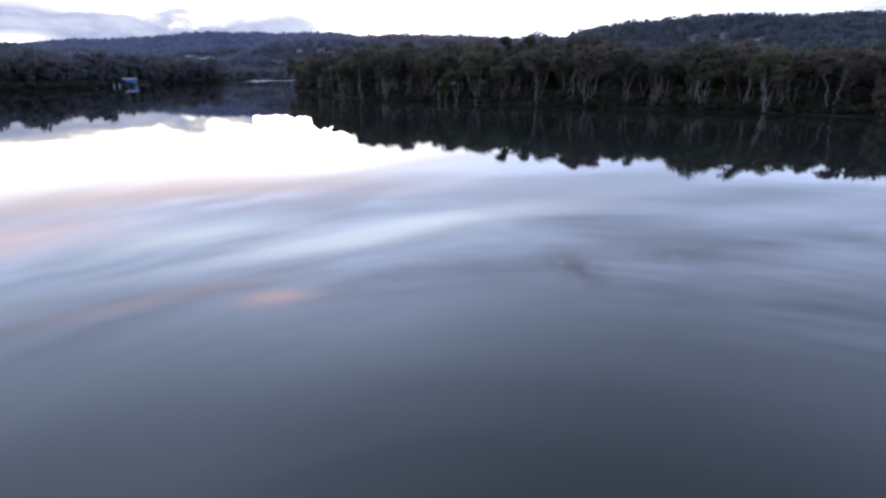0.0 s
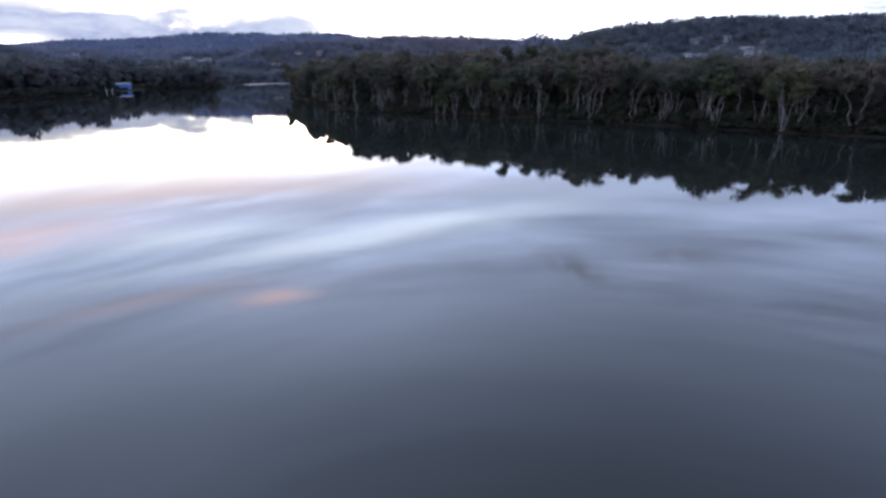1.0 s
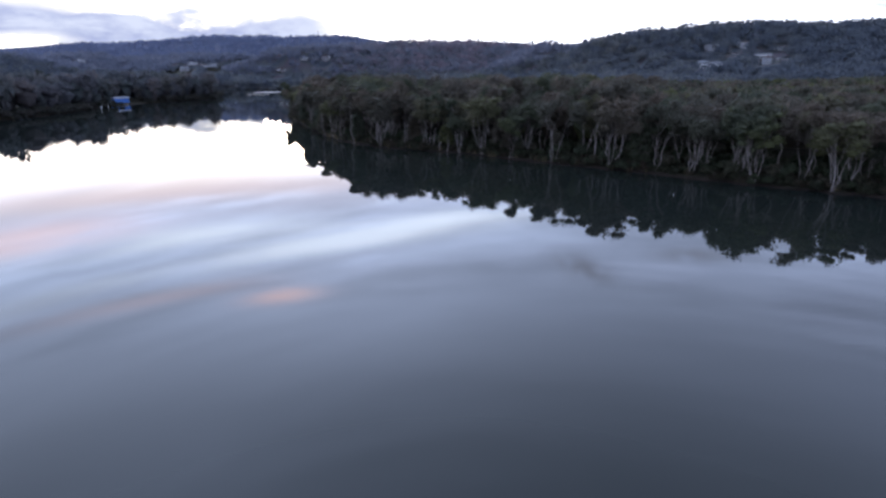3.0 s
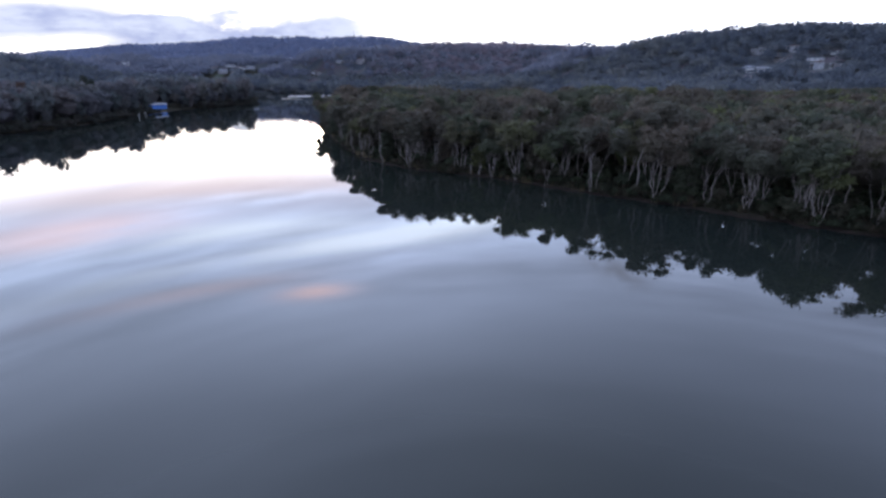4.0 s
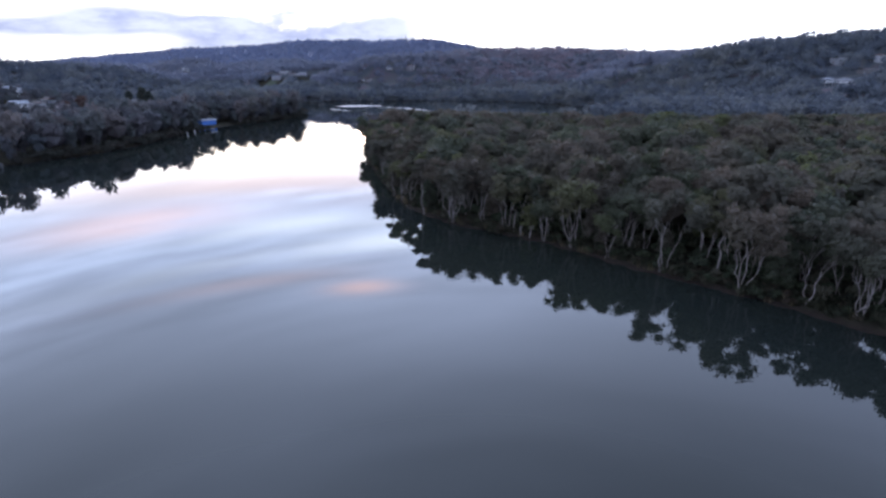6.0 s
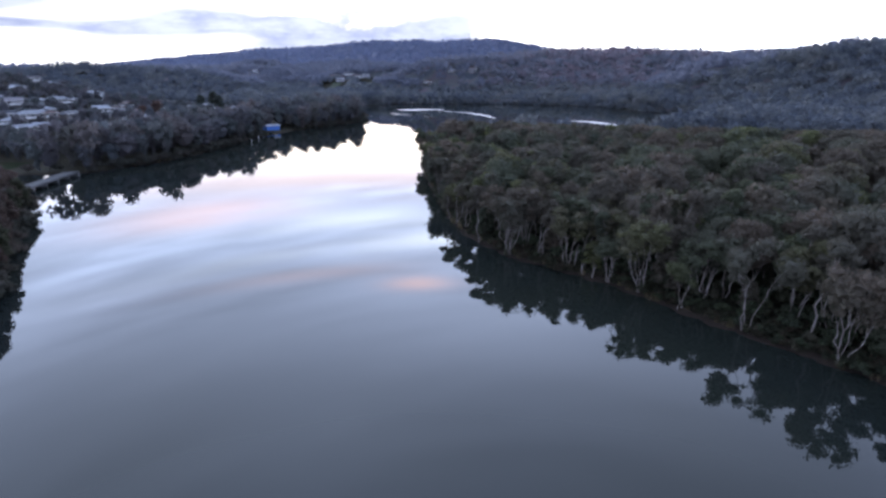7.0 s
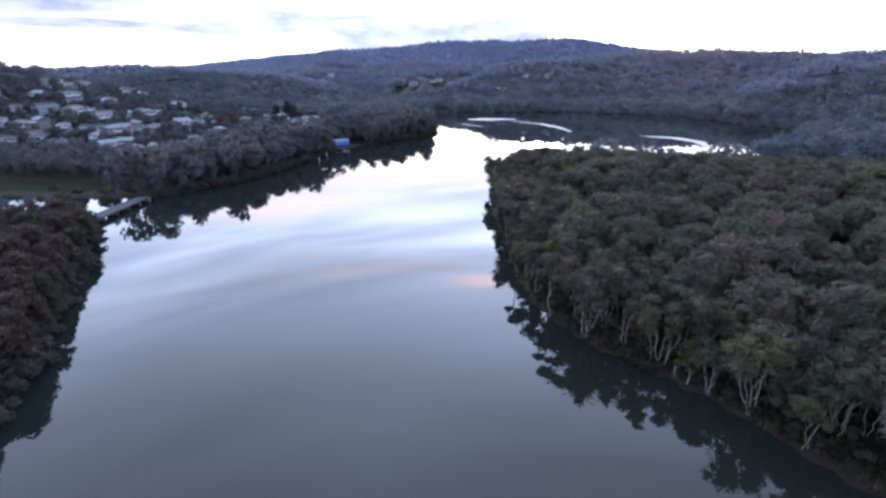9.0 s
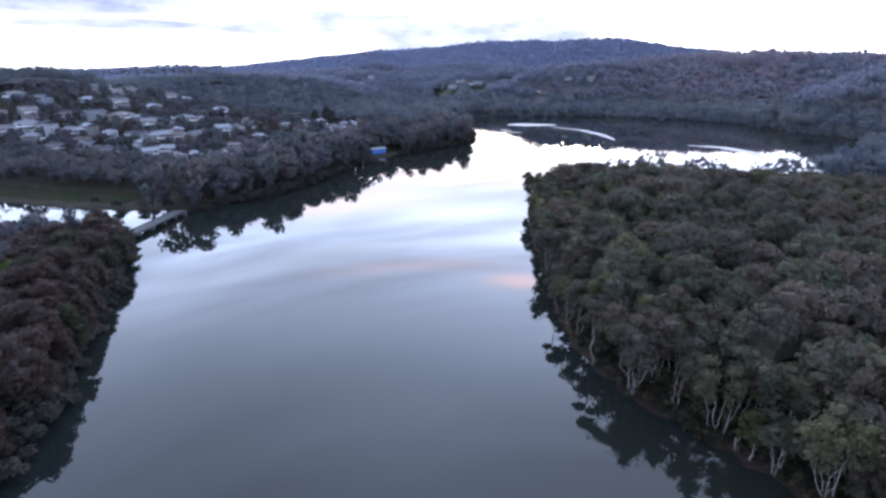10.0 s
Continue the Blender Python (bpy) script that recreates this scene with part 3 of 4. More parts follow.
def scatter(x0, x1, y0, y1, step, keep, jitter=0.42):
    xs, ys = np.meshgrid(np.arange(x0, x1, step), np.arange(y0, y1, step * 0.87))
    xs[1::2] += step / 2
    xs = xs + rng.uniform(-jitter, jitter, xs.shape) * step
    ys = ys + rng.uniform(-jitter, jitter, ys.shape) * step
    xs, ys = xs.ravel(), ys.ravel()
    d = shore(xs, ys)
    ok = keep(xs, ys, d)
    xs, ys = xs[ok], ys[ok]
    return xs, ys, d[ok], land(xs, ys)


def in_point(x, y):
    """The flat wooded point east of the river."""
    return (y < 400) & (x > -100) & (x + 0.35 * y > -20) & (y < 385 + 0.35 * (x - 40))


def open_to_view(x, y):
    return x < 8 + 0.42 * (y - 63)


def templates(kinds):
    """Templates of trees, to be copied and then removed."""
    return [tree_thing(*k) for k in kinds]


def forget(obs):
    for ob in obs:
        for c in list(ob.children_recursive):
            bpy.data.objects.remove(c)
        bpy.data.objects.remove(ob)


def plant(ob, x, y, s=1.0, turn=None, tall=1.0, tilt=2.5):
    z = float(land([x], [y])[0])
    a = rng.uniform(0, 360) if turn is None else turn
    ob2 = copy_thing(ob, pose(x, y, z, rng.normal(0, tilt), rng.normal(0, tilt), a))
    ob2.scale = (s, s, s * tall)
    return ob2


GUM = [(15.0, 4, 4.2), (13.5, 3, 3.8), (14.5, 6, 4.6), (14.0, 2, 3.6), (15.0, 3, 4.4), (12.0, 5, 4.2), (15.5, 1, 3.6), (13.0, 2, 4.0)]
gums = templates([("paperbark_tree", gum(40 + k, h, n, w, 1750, 0.31, low=(0.0 if k % 2 else 0.22)), bark, leaf, "pale-barked paperbark tree with grey-green crown on the river bank", "tree", "paperbark trees on the bank") for k, (h, n, w) in enumerate(GUM)])
BUSH = [(12.5, 3.6), (10.5, 3.4), (13.5, 3.9), (9.0, 3.2), (11.5, 4.0)]
leafy = templates([("swamp_tree", bushy(70 + k, h, w, 1700, 0.32), dark_bark, leaf, "dark green swamp tree leafed almost to the muddy bank", "tree", "leafy trees on the bank") for k, (h, w) in enumerate(BUSH)])

# the marked trees of the eastern bank: x, y, template, size
MARKED = [(-27, 183, 6, 0.9), (-18, 175.5, 2, 0.82), (-11, 173.5, 3, 0.86), (-4.5, 170, 1, 0.85), (9.5, 160, 2, 0.86), (4, 164, 5, 0.7), (16, 154, 7, 0.72), (25, 148, 4, 0.9), (36, 140, 0, 0.9), (34, 146, 6, 1.0),
          (44, 136, 3, 0.9), (57, 128, 2, 0.85), (60, 129, 0, 0.9), (66, 122, 4, 0.85), (79, 113, 7, 0.9), (-40, 203, 6, 0.8), (50, 132, 5, 0.85), (72, 119, 1, 0.85)]
for x, y, k, s in MARKED:
    plant(gums[k], x, y, s * 1.08)
edge_rows = scatter(-80, 130, 70, 330, 4.7, lambda x, y, d: in_point(x, y) & (d > 1.2) & (d < 12.5) & (x < 112) & (y < 322))
for x, y, d, z in zip(*edge_rows):
    gap = min(math.hypot(x - q[0], y - q[1]) for q in MARKED)
    if gap < (4.2 if d < 7 else 3.2):
        continue
    dense = y > 200
    if rng.random() < (0.5 if dense else 0.68) or d > 9:
        plant(gums[int(rng.integers(8))], x, y, rng.uniform(0.80, 1.0) * (0.8 if x > 74 else 1.0), tall=rng.uniform(0.92, 1.08))
    else:
        plant(leafy[int(rng.integers(5))], x, y, rng.uniform(0.42, 0.74) * (1.12 if dense else 1.0))
inner = scatter(-70, 60, 120, 330, 10.5, lambda x, y, d: in_point(x, y) & (d > 13) & (d < 42) & open_to_view(x, y))
for x, y, d, z in zip(*inner):
    plant(gums[(1, 3, 6, 7)[int(rng.integers(4))]], x, y, rng.uniform(1.0, 1.12), tall=1.06)
for k in range(11):
    f = k / 10
    plant(gums[(0, 2, 4, 6)[k % 4]], 290 + 260 * f + rng.uniform(-8, 8), 688 - 28 * f + rng.uniform(-10, 10), rng.uniform(0.85, 1.05))
forget(gums + leafy)


def dead_stub(x, y, h, lean):
    """A broken bare stem with a stub of a branch."""
    bm = bmesh.new()
    rnd = random.Random(int(x * 7 + y))
    top = Vector((lean, lean * 0.3, h))
    limb(bm, bend(rnd, Vector((0, 0, -0.3)), top, 4, 0.12), [0.17, 0.14, 0.12, 0.10, 0.05])
    limb(bm, [top * 0.6, top * 0.6 + Vector((0.45, 0.1, 0.5)), top * 0.6 + Vector((0.6, 0.2, 1.1))], [0.08, 0.06, 0.02], 5)
    ob = tagged(new("dead_stump", to_mesh("dead_stump", bm, [bark])), "bleached broken dead tree stump at the water's edge", "stump", "dead stumps")
    ob.location = (x, y, float(land([x], [y])[0]))


for x, y, h, lean in ((0.8, 165.6, 3.2, 0.2), (-1.2, 167.2, 2.2, -0.2), (-3.0, 169.0, 5.5, 0.5)):
    dead_stub(x, y, h, lean)

# canopy of the point behind the edge trees
fine_crowns = [bare_crown(100 + k, (13.5, 12.5, 14.5, 12.0, 14.0, 15.0)[k], (5.0, 4.2, 5.8, 3.8, 5.4, 6.6)[k], (14, 12, 17, 11, 16, 20)[k], 980, 0.42, lump=0.34) for k in range(6)]
plain_crowns = [bare_crown(120 + k, (13.0, 14.0, 12.5, 14.5)[k], (4.2, 4.8, 3.8, 5.2)[k], 8, 210, 0.66, lump=0.4) for k in range(4)]


back = scatter(-84, 140, 80, 420, 8.3, lambda x, y, d: in_point(x, y) & (d >= 12.5) & open_to_view(x, y))
rest = scatter(-60, 330, 0, 460, 7.6, lambda x, y, d: in_point(x, y) & (d >= 12.5) & ~open_to_view(x, y) & (x < 85 + 0.75 * (y - 60)))


def woods_rows(found, kinds, lo, hi, sink=0.0):
    return [(int(rng.integers(kinds)), x, y, z - sink, rng.uniform(0, 6.3), rng.uniform(lo, hi), rng.random()) for x, y, d, z in zip(*found)]


def low_end(y):
    """Trees stand lower towards the lagoon end of the point."""
    return min(2.0, max(0.45, (17.8 - (y - 315) * 0.115) / 14.0))


joined_woods("point_canopy", fine_crowns, [(k, x, y, z - 1.0 * (s - 0.9), a, min(s, low_end(y)), q) for k, x, y, z, a, s, q in woods_rows(back, 6, 0.72, 1.42)], leaf_joined, "dense grey-green and rusty tree canopy on the wooded point", "woods")
joined_woods("inland_canopy", plain_crowns, [(k, x, y, z, a, min(s, low_end(y - 0.12 * max(0.0, x - 60))), q) for k, x, y, z, a, s, q in woods_rows(rest, 4, 0.85, 1.12)], leaf_joined, "grey-green tree canopy further inland on the point", "woods")

# undergrowth under the edge trees and along the banks
shrubs = [bare_crown(140 + k, 3.4, (1.7, 2.1, 1.5)[k], 4, 190, 0.34, skirt=0) for k in range(3)]
under = scatter(-85, 130, 60, 345, 3.4, lambda x, y, d: in_point(x, y) & (d > 0.6) & (d < 24) & ((d > 2.2) | (rng.random(x.shape) < 0.95)))
joined_woods("bank_shrubs", shrubs, [(k, x, y, z - 0.6, a, s * (0.6 if shore([x], [y])[0] < 4 else 1.0), q) for k, x, y, z, a, s, q in woods_rows(under, 3, 0.7, 1.2)], shrub_leaf, "dark green shrubs and saplings along the muddy bank", "shrubs")

tussocks = [bare_crown(150 + k, 1.25, (1.0, 1.25, 0.85)[k], 3, 60, 0.26, skirt=0, lump=0.6) for k in range(3)]
cover = scatter(-85, 130, 60, 345, 1.55, lambda x, y, d: in_point(x, y) & (d > 0.75) & (d < 7.5))
joined_woods("bank_tussocks", tussocks, woods_rows(cover, 3, 0.7, 1.3, 0.15), tussock_leaf, "dark sedge and fern tussocks covering the bank", "sedge")

# western banks
FIELD = [(-238, 222), (-300, 206), (-430, 194), (-430, 209), (-300, 228), (-256, 239), (-240, 241)]
OAK = [(11.0, 3.3), (9.5, 3.0), (12.0, 3.5)]
oaks = templates([("she_oak_tree", bushy(200 + k, h, w, 2300, 0.30, 30), dark_bark, oak_leaf, "brownish fine-leaved she-oak tree at the water's edge", "tree", "she-oak trees") for k, (h, w) in enumerate(OAK)]
                 + [("she_oak_tree", she_oak(203, 11.0, 2200, 0.32, 22), dark_bark, oak_leaf, "slender brownish drooping she-oak tree at the water's edge", "tree", "she-oak trees")])
spot = scatter(-195, -85, 60, 203, 4.7, lambda x, y, d: (d > 0.3) & (d < 26) & (x < -90) & (x > -190) & (y > 66))
for x, y, d, z in zip(*spot):
    plant(oaks[int(rng.integers(4))], x, y, rng.uniform(0.8, 1.15) * (0.86 if d < 4 else 1.0), tilt=4)
forget(oaks)
limes = templates([("green_tree", bushy(90 + k, 7.5, 3.4, 1500, 0.34), dark_bark, lime_leaf, "bright green leafy tree among brown she-oaks", "tree", "bright green trees") for k in range(2)])
for k, (x, y) in enumerate(((-131, 131), (-137, 137), (-166, 147), (-126, 123))):
    plant(limes[k % 2], x, y, 1.05 + 0.1 * k)
forget(limes)
rusts = templates([("rusty_tree", bushy(94 + k, 12.0, 4.5, 700, 0.5), dark_bark, red_leaf, "rust-red leafed tree among suburban gardens", "tree", "rust-red trees") for k in range(2)])
for k, (x, y) in enumerate(((-333, 413), (-324, 420), (-300, 356), (-286, 430), (-341, 406))):
    plant(rusts[k % 2], x, y, (1.15, 0.8, 0.8, 0.7, 0.85)[k], tall=(1.0, 0.9, 1.1, 0.95, 0.9)[k])
forget(rusts)
talls = templates([("tall_dark_tree", bushy(98 + k, 16.0, 4.2, 1100, 0.5, 26), dark_bark, dark_leaf, "tall dark green tree rising over the she-oak woods", "tree", "tall dark trees") for k in range(2)])
for k, (x, y, s) in enumerate(((-336, 489, 1.0), (-346, 493, 1.2), (-356, 490, 0.95), (-226, 351, 1.1), (-232, 300, 0.8), (-222, 330, 0.75))):
    plant(talls[k % 2], x, y, s)
forget(talls)

oak_crowns = [she_oak(200 + k, 12.5, 330, 0.62, 7)[1] for k in range(2)] + [bare_crown(210 + k, (12.5, 11.0)[k], (4.4, 3.8)[k], 9, 300, 0.58) for k in range(2)]
left = scatter(-430, -150, 203, 560, 6.9, lambda x, y, d: (d > 0.6) & ((d < 46) | ((y < 275) & (x > -420))) & ~((x < -226) & (y < 246 + 0.2 * (x + 222))) & (y < 530) & (y > 224 + 0.12 * np.minimum(0, x + 220)) & (np.hypot(x + 211, y - 384) > 16) & ~((np.hypot((x + 318) / 34, (y - 303) / 13) < 1) | (np.hypot((x + 380) / 45, (y - 272) / 9) < 1)))
more = scatter(-330, -100, 30, 203, 7.0, lambda x, y, d: (d > 1.0) & (d < 75) & ((d > 26) | (y < 66)) & ((x > -196) | (d > 30)))
low_wood = scatter(-340, -190, 140, 203, 7.5, lambda x, y, d: (d > 3.0) & (d <= 30) & (x < -192) & (rng.random(x.shape) < 0.85))
joined_woods("she_oak_woods", oak_crowns, [(k, x, y, z, a, s * (0.72 if y < 285 and x < -236 else 1.06), q) for k, x, y, z, a, s, q in woods_rows(left, 4, 0.7, 1.4)] + woods_rows(more, 4, 0.65, 0.95) + woods_rows(low_wood, 4, 0.45, 0.85), oak_joined, "she-oak trees lining the far bank, hazed slate-grey", "woods")
fringe = scatter(-330, -84, 40, 540, 3.3, lambda x, y, d: (d > -1.2) & (d < 4.0) & (x < -84) & (np.hypot(x + 211, y - 384) > 15) & (np.hypot(x + 198, y - 208) > 14) & ~((x < -205) & (y > 196) & (y < 262)))
creek = scatter(-430, -206, 180, 262, 4.0, lambda x, y, d: (d > 0.2) & (d < 5.0) & (y > 190 + 0.1 * (x + 300)) & (np.hypot(x + 198, y - 208) > 12) & (rng.random(x.shape) < 0.16))
fringe = [np.concatenate([a, b]) for a, b in zip(fringe, creek)]
joined_woods("west_bank_shrubs", shrubs, woods_rows(fringe, 3, 0.85, 1.75, 1.0), scrub_leaf, "dark shrubs overhanging the west bank", "shrubs")

# ---- houses ----


def plain(name, rough, cols, scale, bumpy=0.0, metal=0.0, by_object=False, spec=0.35):
    """A weathered surface: tone by object or by noise, with grain."""
    mat, t, b = material(name, rough, spec, metal)
    p = place_coord(t)
    f = noise_at(p, scale, 5.0, 0.6, t)
    if by_object:
        o = wire(t, "ShaderNodeObjectInfo").outputs["Random"]
        f = m("ADD", m("MULTIPLY", o, 0.86, tree=t), m("MULTIPLY", f, 0.14, tree=t), tree=t)
    t.links.new(stops(t, f, cols), b.inputs["Base Color"])
    if bumpy:
        bump(t, b, noise_at(p, scale * 4, 4.0, 0.6, t), bumpy, 0.02)
    return mat


wall_mat = plain("painted_weatherboard", 0.8, [(0.0, (0.26, 0.26, 0.28)), (1.0, (0.12, 0.10, 0.10)), (0.3, (0.17, 0.15, 0.14)), (0.55, (0.11, 0.13, 0.16)), (0.8, (0.42, 0.42, 0.44))], 0.8, 0.2, by_object=True)
roof_mat = plain("sheet_roofing", 0.6, [(0.0, (0.09, 0.10, 0.12)), (1.0, (0.045, 0.05, 0.06)), (0.12, (0.26, 0.28, 0.32)), (0.24, (0.06, 0.066, 0.08)), (0.50, (0.05, 0.055, 0.068)), (0.70, (0.085, 0.05, 0.044)), (0.90, (0.22, 0.24, 0.28))], 0.5, 0.15, by_object=True, spec=0.15)
frame_mat = plain("white_window_frame", 0.5, [(0.3, (0.66, 0.66, 0.66)), (0.7, (0.78, 0.78, 0.77))], 2.0)
door_mat = plain("painted_door", 0.5, [(0.3, (0.12, 0.10, 0.09)), (0.7, (0.20, 0.15, 0.12))], 2.0)
deck_mat = plain("weathered_timber", 0.85, [(0.3, (0.20, 0.17, 0.15)), (0.7, (0.36, 0.33, 0.30))], 1.5, 0.4)
glass_mat, t_, b_ = material("dark_window_glass", 0.08, 0.6)
b_.inputs["Base Color"].default_value = (0.02, 0.025, 0.03, 1)


def box(bm, x0, x1, y0, y1, z0, z1, bevel=0.0):
    v = [bm.verts.new((x, y, z)) for z in (z0, z1) for x, y in ((x0, y0), (x1, y0), (x1, y1), (x0, y1))]
    fs = [bm.faces.new([v[i] for i in q]) for q in ((3, 2, 1, 0), (4, 5, 6, 7), (0, 1, 5, 4), (1, 2, 6, 5), (2, 3, 7, 6), (3, 0, 4, 7))]
    if bevel:
        es = list({e for f in fs for e in f.edges})
        bmesh.ops.bevel(bm, geom=es, offset=bevel, segments=1, affect="EDGES")


def made(fn, *args):
    bm = bmesh.new()
    fn(bm, *args)
    return bm


def roof_on(bm, w, d, z, rise, over, hip, cx=0.0, cy=0.0):
    """A hipped or gabled roof with eaves and thickness."""
    x, y, inset = w / 2 + over, d / 2 + over, (d / 2 + over if hip else 0.0)
    rx = max(0.3, x - inset)
    rings = []
    for dz in (0.0, 0.18):
        e = [bm.verts.new((cx + a, cy + b, z + dz)) for a, b in ((-x, -y), (x, -y), (x, y), (-x, y))]
        r = [bm.verts.new((cx - rx, cy, z + rise + dz)), bm.verts.new((cx + rx, cy, z + rise + dz))]
        rings.append((e, r))
    (e0, r0), (e1, r1) = rings
    for e, r, flip in ((e1, r1, False), (e0, r0, True)):
        for q in ((e[0], e[1], r[1], r[0]), (e[1], e[2], r[1]), (e[2], e[3], r[0], r[1]), (e[3], e[0], r[0])):
            bm.faces.new(q[::-1] if flip else q)
    for i in range(4):
        j = (i + 1) % 4
        bm.faces.new((e0[i], e0[j], e1[j], e1[i]))


def window_on(thing, x, y, z, w, h, axis):
    """A window in the wall: frame with sill as a part, pane as its piece. axis: 'y' faces along y, 'x' along x."""
    s = 1 if (y if axis == "y" else x) > 0 else -1
    f = bmesh.new()
    for a0, a1, b0, b1 in ((-w / 2 - 0.1, w / 2 + 0.1, h / 2, h / 2 + 0.1), (-w / 2 - 0.14, w / 2 + 0.14, -h / 2 - 0.12, -h / 2), (-w / 2 - 0.1, -w / 2, -h / 2, h / 2), (w / 2, w / 2 + 0.1, -h / 2, h / 2), (-0.03, 0.03, -h / 2, h / 2)):
        if axis == "y":
            box(f, a0, a1, -0.02, 0.06, b0, b1)
        else:
            box(f, -0.02, 0.06, a0, a1, b0, b1)
    fr = part("window", f, thing, mats=[frame_mat])
    g = bmesh.new()
    if axis == "y":
        box(g, -w / 2, w / 2, -0.02, 0.02, -h / 2, h / 2)
    else:
        box(g, -0.02, 0.02, -w / 2, w / 2, -h / 2, h / 2)
    part("pane", g, fr, mats=[glass_mat])
    fr.matrix_basis = Matrix.Translation((x, y, z)) @ (Matrix.Rotation(math.pi, 4, "Z") if s < 0 else Matrix.Identity(4))
    return fr


def house(w, d, storeys, hip, label, deck=True):
    """A suburban house: walls, roof with chimney or ridge, windows, door, deck on posts."""
    h = 2.7 * storeys
    thing = tagged(new("house"), label, "house", "houses on the hillside")
    part("wall", made(box, -w / 2, w / 2, -d / 2, d / 2, -3.0, h, 0.03), thing, mats=[wall_mat])
    rb = bmesh.new()
    roof_on(rb, w, d, h, d * 0.20, 0.6, hip)
    if storeys > 1:
        roof_on(rb, w * 0.55, 3.2, 2.75, 0.7, 0.2, True, w * 0.18, -d / 2 - 1.4)
    part("roof", rb, thing, mats=[roof_mat])
    for k in range(storeys):
        z = 1.5 + 2.7 * k
        n = max(2, int(w // 4))
        for i in range(n):
            window_on(thing, -w / 2 + w * (i + 0.5) / n, -d / 2, z, 1.7, 1.25, "y")
        window_on(thing, w / 2, 0.0, z, 1.4, 1.2, "x")
        window_on(thing, w / 2, d * 0.28, z, 0.9, 1.2, "x")
    part("door", made(box, -w / 2 - 0.05, -w / 2 + 0.02, 0.2, 1.1, 0.05, 2.1), thing, mats=[door_mat])
    part("gutter", made(box, -w / 2 - 0.6, w / 2 + 0.6, -d / 2 - 0.7, -d / 2 - 0.6, h - 0.02, h + 0.12), thing, mats=[frame_mat])
    if deck:
        z = 2.75 * (storeys - 1) + 0.05
        part("deck", made(box, -w * 0.35, w * 0.35, -d / 2 - 2.4, -d / 2, z - 0.15, z), thing, mats=[deck_mat])
        part("railing", made(box, -w * 0.35, w * 0.35, -d / 2 - 2.42, -d / 2 - 2.36, z + 0.1, z + 1.0), thing, mats=[frame_mat])
        for x in (-w * 0.34, 0.0, w * 0.34):
            part("post", made(box, x - 0.07, x + 0.07, -d / 2 - 2.36, -d / 2 - 2.22, -3.0, h), thing, mats=[frame_mat])
    return thing


HOUSES = [house(13.0, 8.5, 1, True, "low hip-roofed house with pale sheet roof among trees"), house(11.0, 8.0, 2, True, "two-storey hillside house with deck and sheet roof"),
          house(14.0, 7.5, 1, False, "long gabled house with pale metal roof among gardens", False), house(10.0, 9.0, 2, False, "two-storey gabled house with white railing and deck"),
          house(18.0, 9.0, 1, True, "wide low house with light hipped roof on the slope")]
TOWN = [(-493, 311), (-475, 320), (-463, 347), (-499, 381), (-472, 378), (-430, 351), (-458, 300), (-439, 316), (-422, 325), (-408, 336), (-398, 344), (-453, 280), (-440, 289), (-429, 297), (-413, 302), (-402, 309),
        (-425, 283), (-367, 320), (-357, 332), (-346, 335), (-348, 350), (-347, 309), (-327, 299), (-310, 305), (-305, 315), (-416, 368), (-399, 396), (-386, 377), (-408, 426), (-349, 376), (-353, 394), (-374, 425),
        (-314, 352), (-332, 432), (-310, 419), (-296, 415), (-383, 507), (-298, 452), (-322, 492), (-320, 504), (-267, 440), (-363, 295), (-353, 283), (-392, 298), (-387, 277), (-408, 265)]
SLOPE = [(239, 566), (219, 511), (223, 494), (243, 476), (253, 568), (278, 589), (301, 580), (292, 553), (307, 553), (299, 614), (270, 622), (327, 592)]
VALLEY = [(-401, 870), (-380, 887), (-368, 897), (-620, 902), (-596, 932), (-471, 928), (-210, 839), (-183, 853), (-235, 808), (-330, 913), (-399, 896), (-590, 894), (-347, 895)]
# lawns and clearings among the hill forest: x, y, half-width, half-depth
CLEARINGS = [(-402, 850, 12, 22), (-350, 880, 12, 14), (-652, 640, 20, 14)]
STREETS = []
for x, y, d, z in zip(*scatter(-500, -262, 262, 520, 15.0, lambda x, y, d: (d > 58) & (rng.random(x.shape) < 0.2))):
    if min(math.hypot(x - p[0], y - p[1]) for p in TOWN + STREETS) > 11.5 and (y < 440 or x > -380):
        STREETS.append((float(x), float(y)))
for k, (x, y) in enumerate(TOWN + SLOPE + VALLEY + STREETS):
    i = (k * 7 + k // 5) % 5
    face = math.degrees(math.atan2(y - 120, x + 20)) + 90
    z = float(land([x], [y])[0])
    one = copy_thing(HOUSES[i], pose(x, y, z + (2.0 if y > 850 else 0.9), 0, 0, face + 180 + rng.choice((-70, -20, 0, 15, 60)) + rng.uniform(-12, 12)))
    k_ = rng.uniform(0.78, 1.05) * (1.0 if (x, y) in TOWN or (x, y) in STREETS else 0.95)
    one.scale = (k_ * rng.uniform(0.9, 1.2), k_, k_ * rng.uniform(0.95, 1.15))
forget(HOUSES)

# ---- woods of gardens and hills ----
homes = np.array(TOWN + SLOPE + VALLEY + STREETS, float)
small_crowns = [bare_crown(310 + k, 7.0, (3.0, 3.6, 2.6)[k], 3, 48, 0.95, skirt=0.38) for k in range(3)]


def clear_of_homes(x, y, r):
    d = np.min(np.hypot(x[:, None] - homes[:, 0], y[:, None] - homes[:, 1]), axis=1)
    return d > r


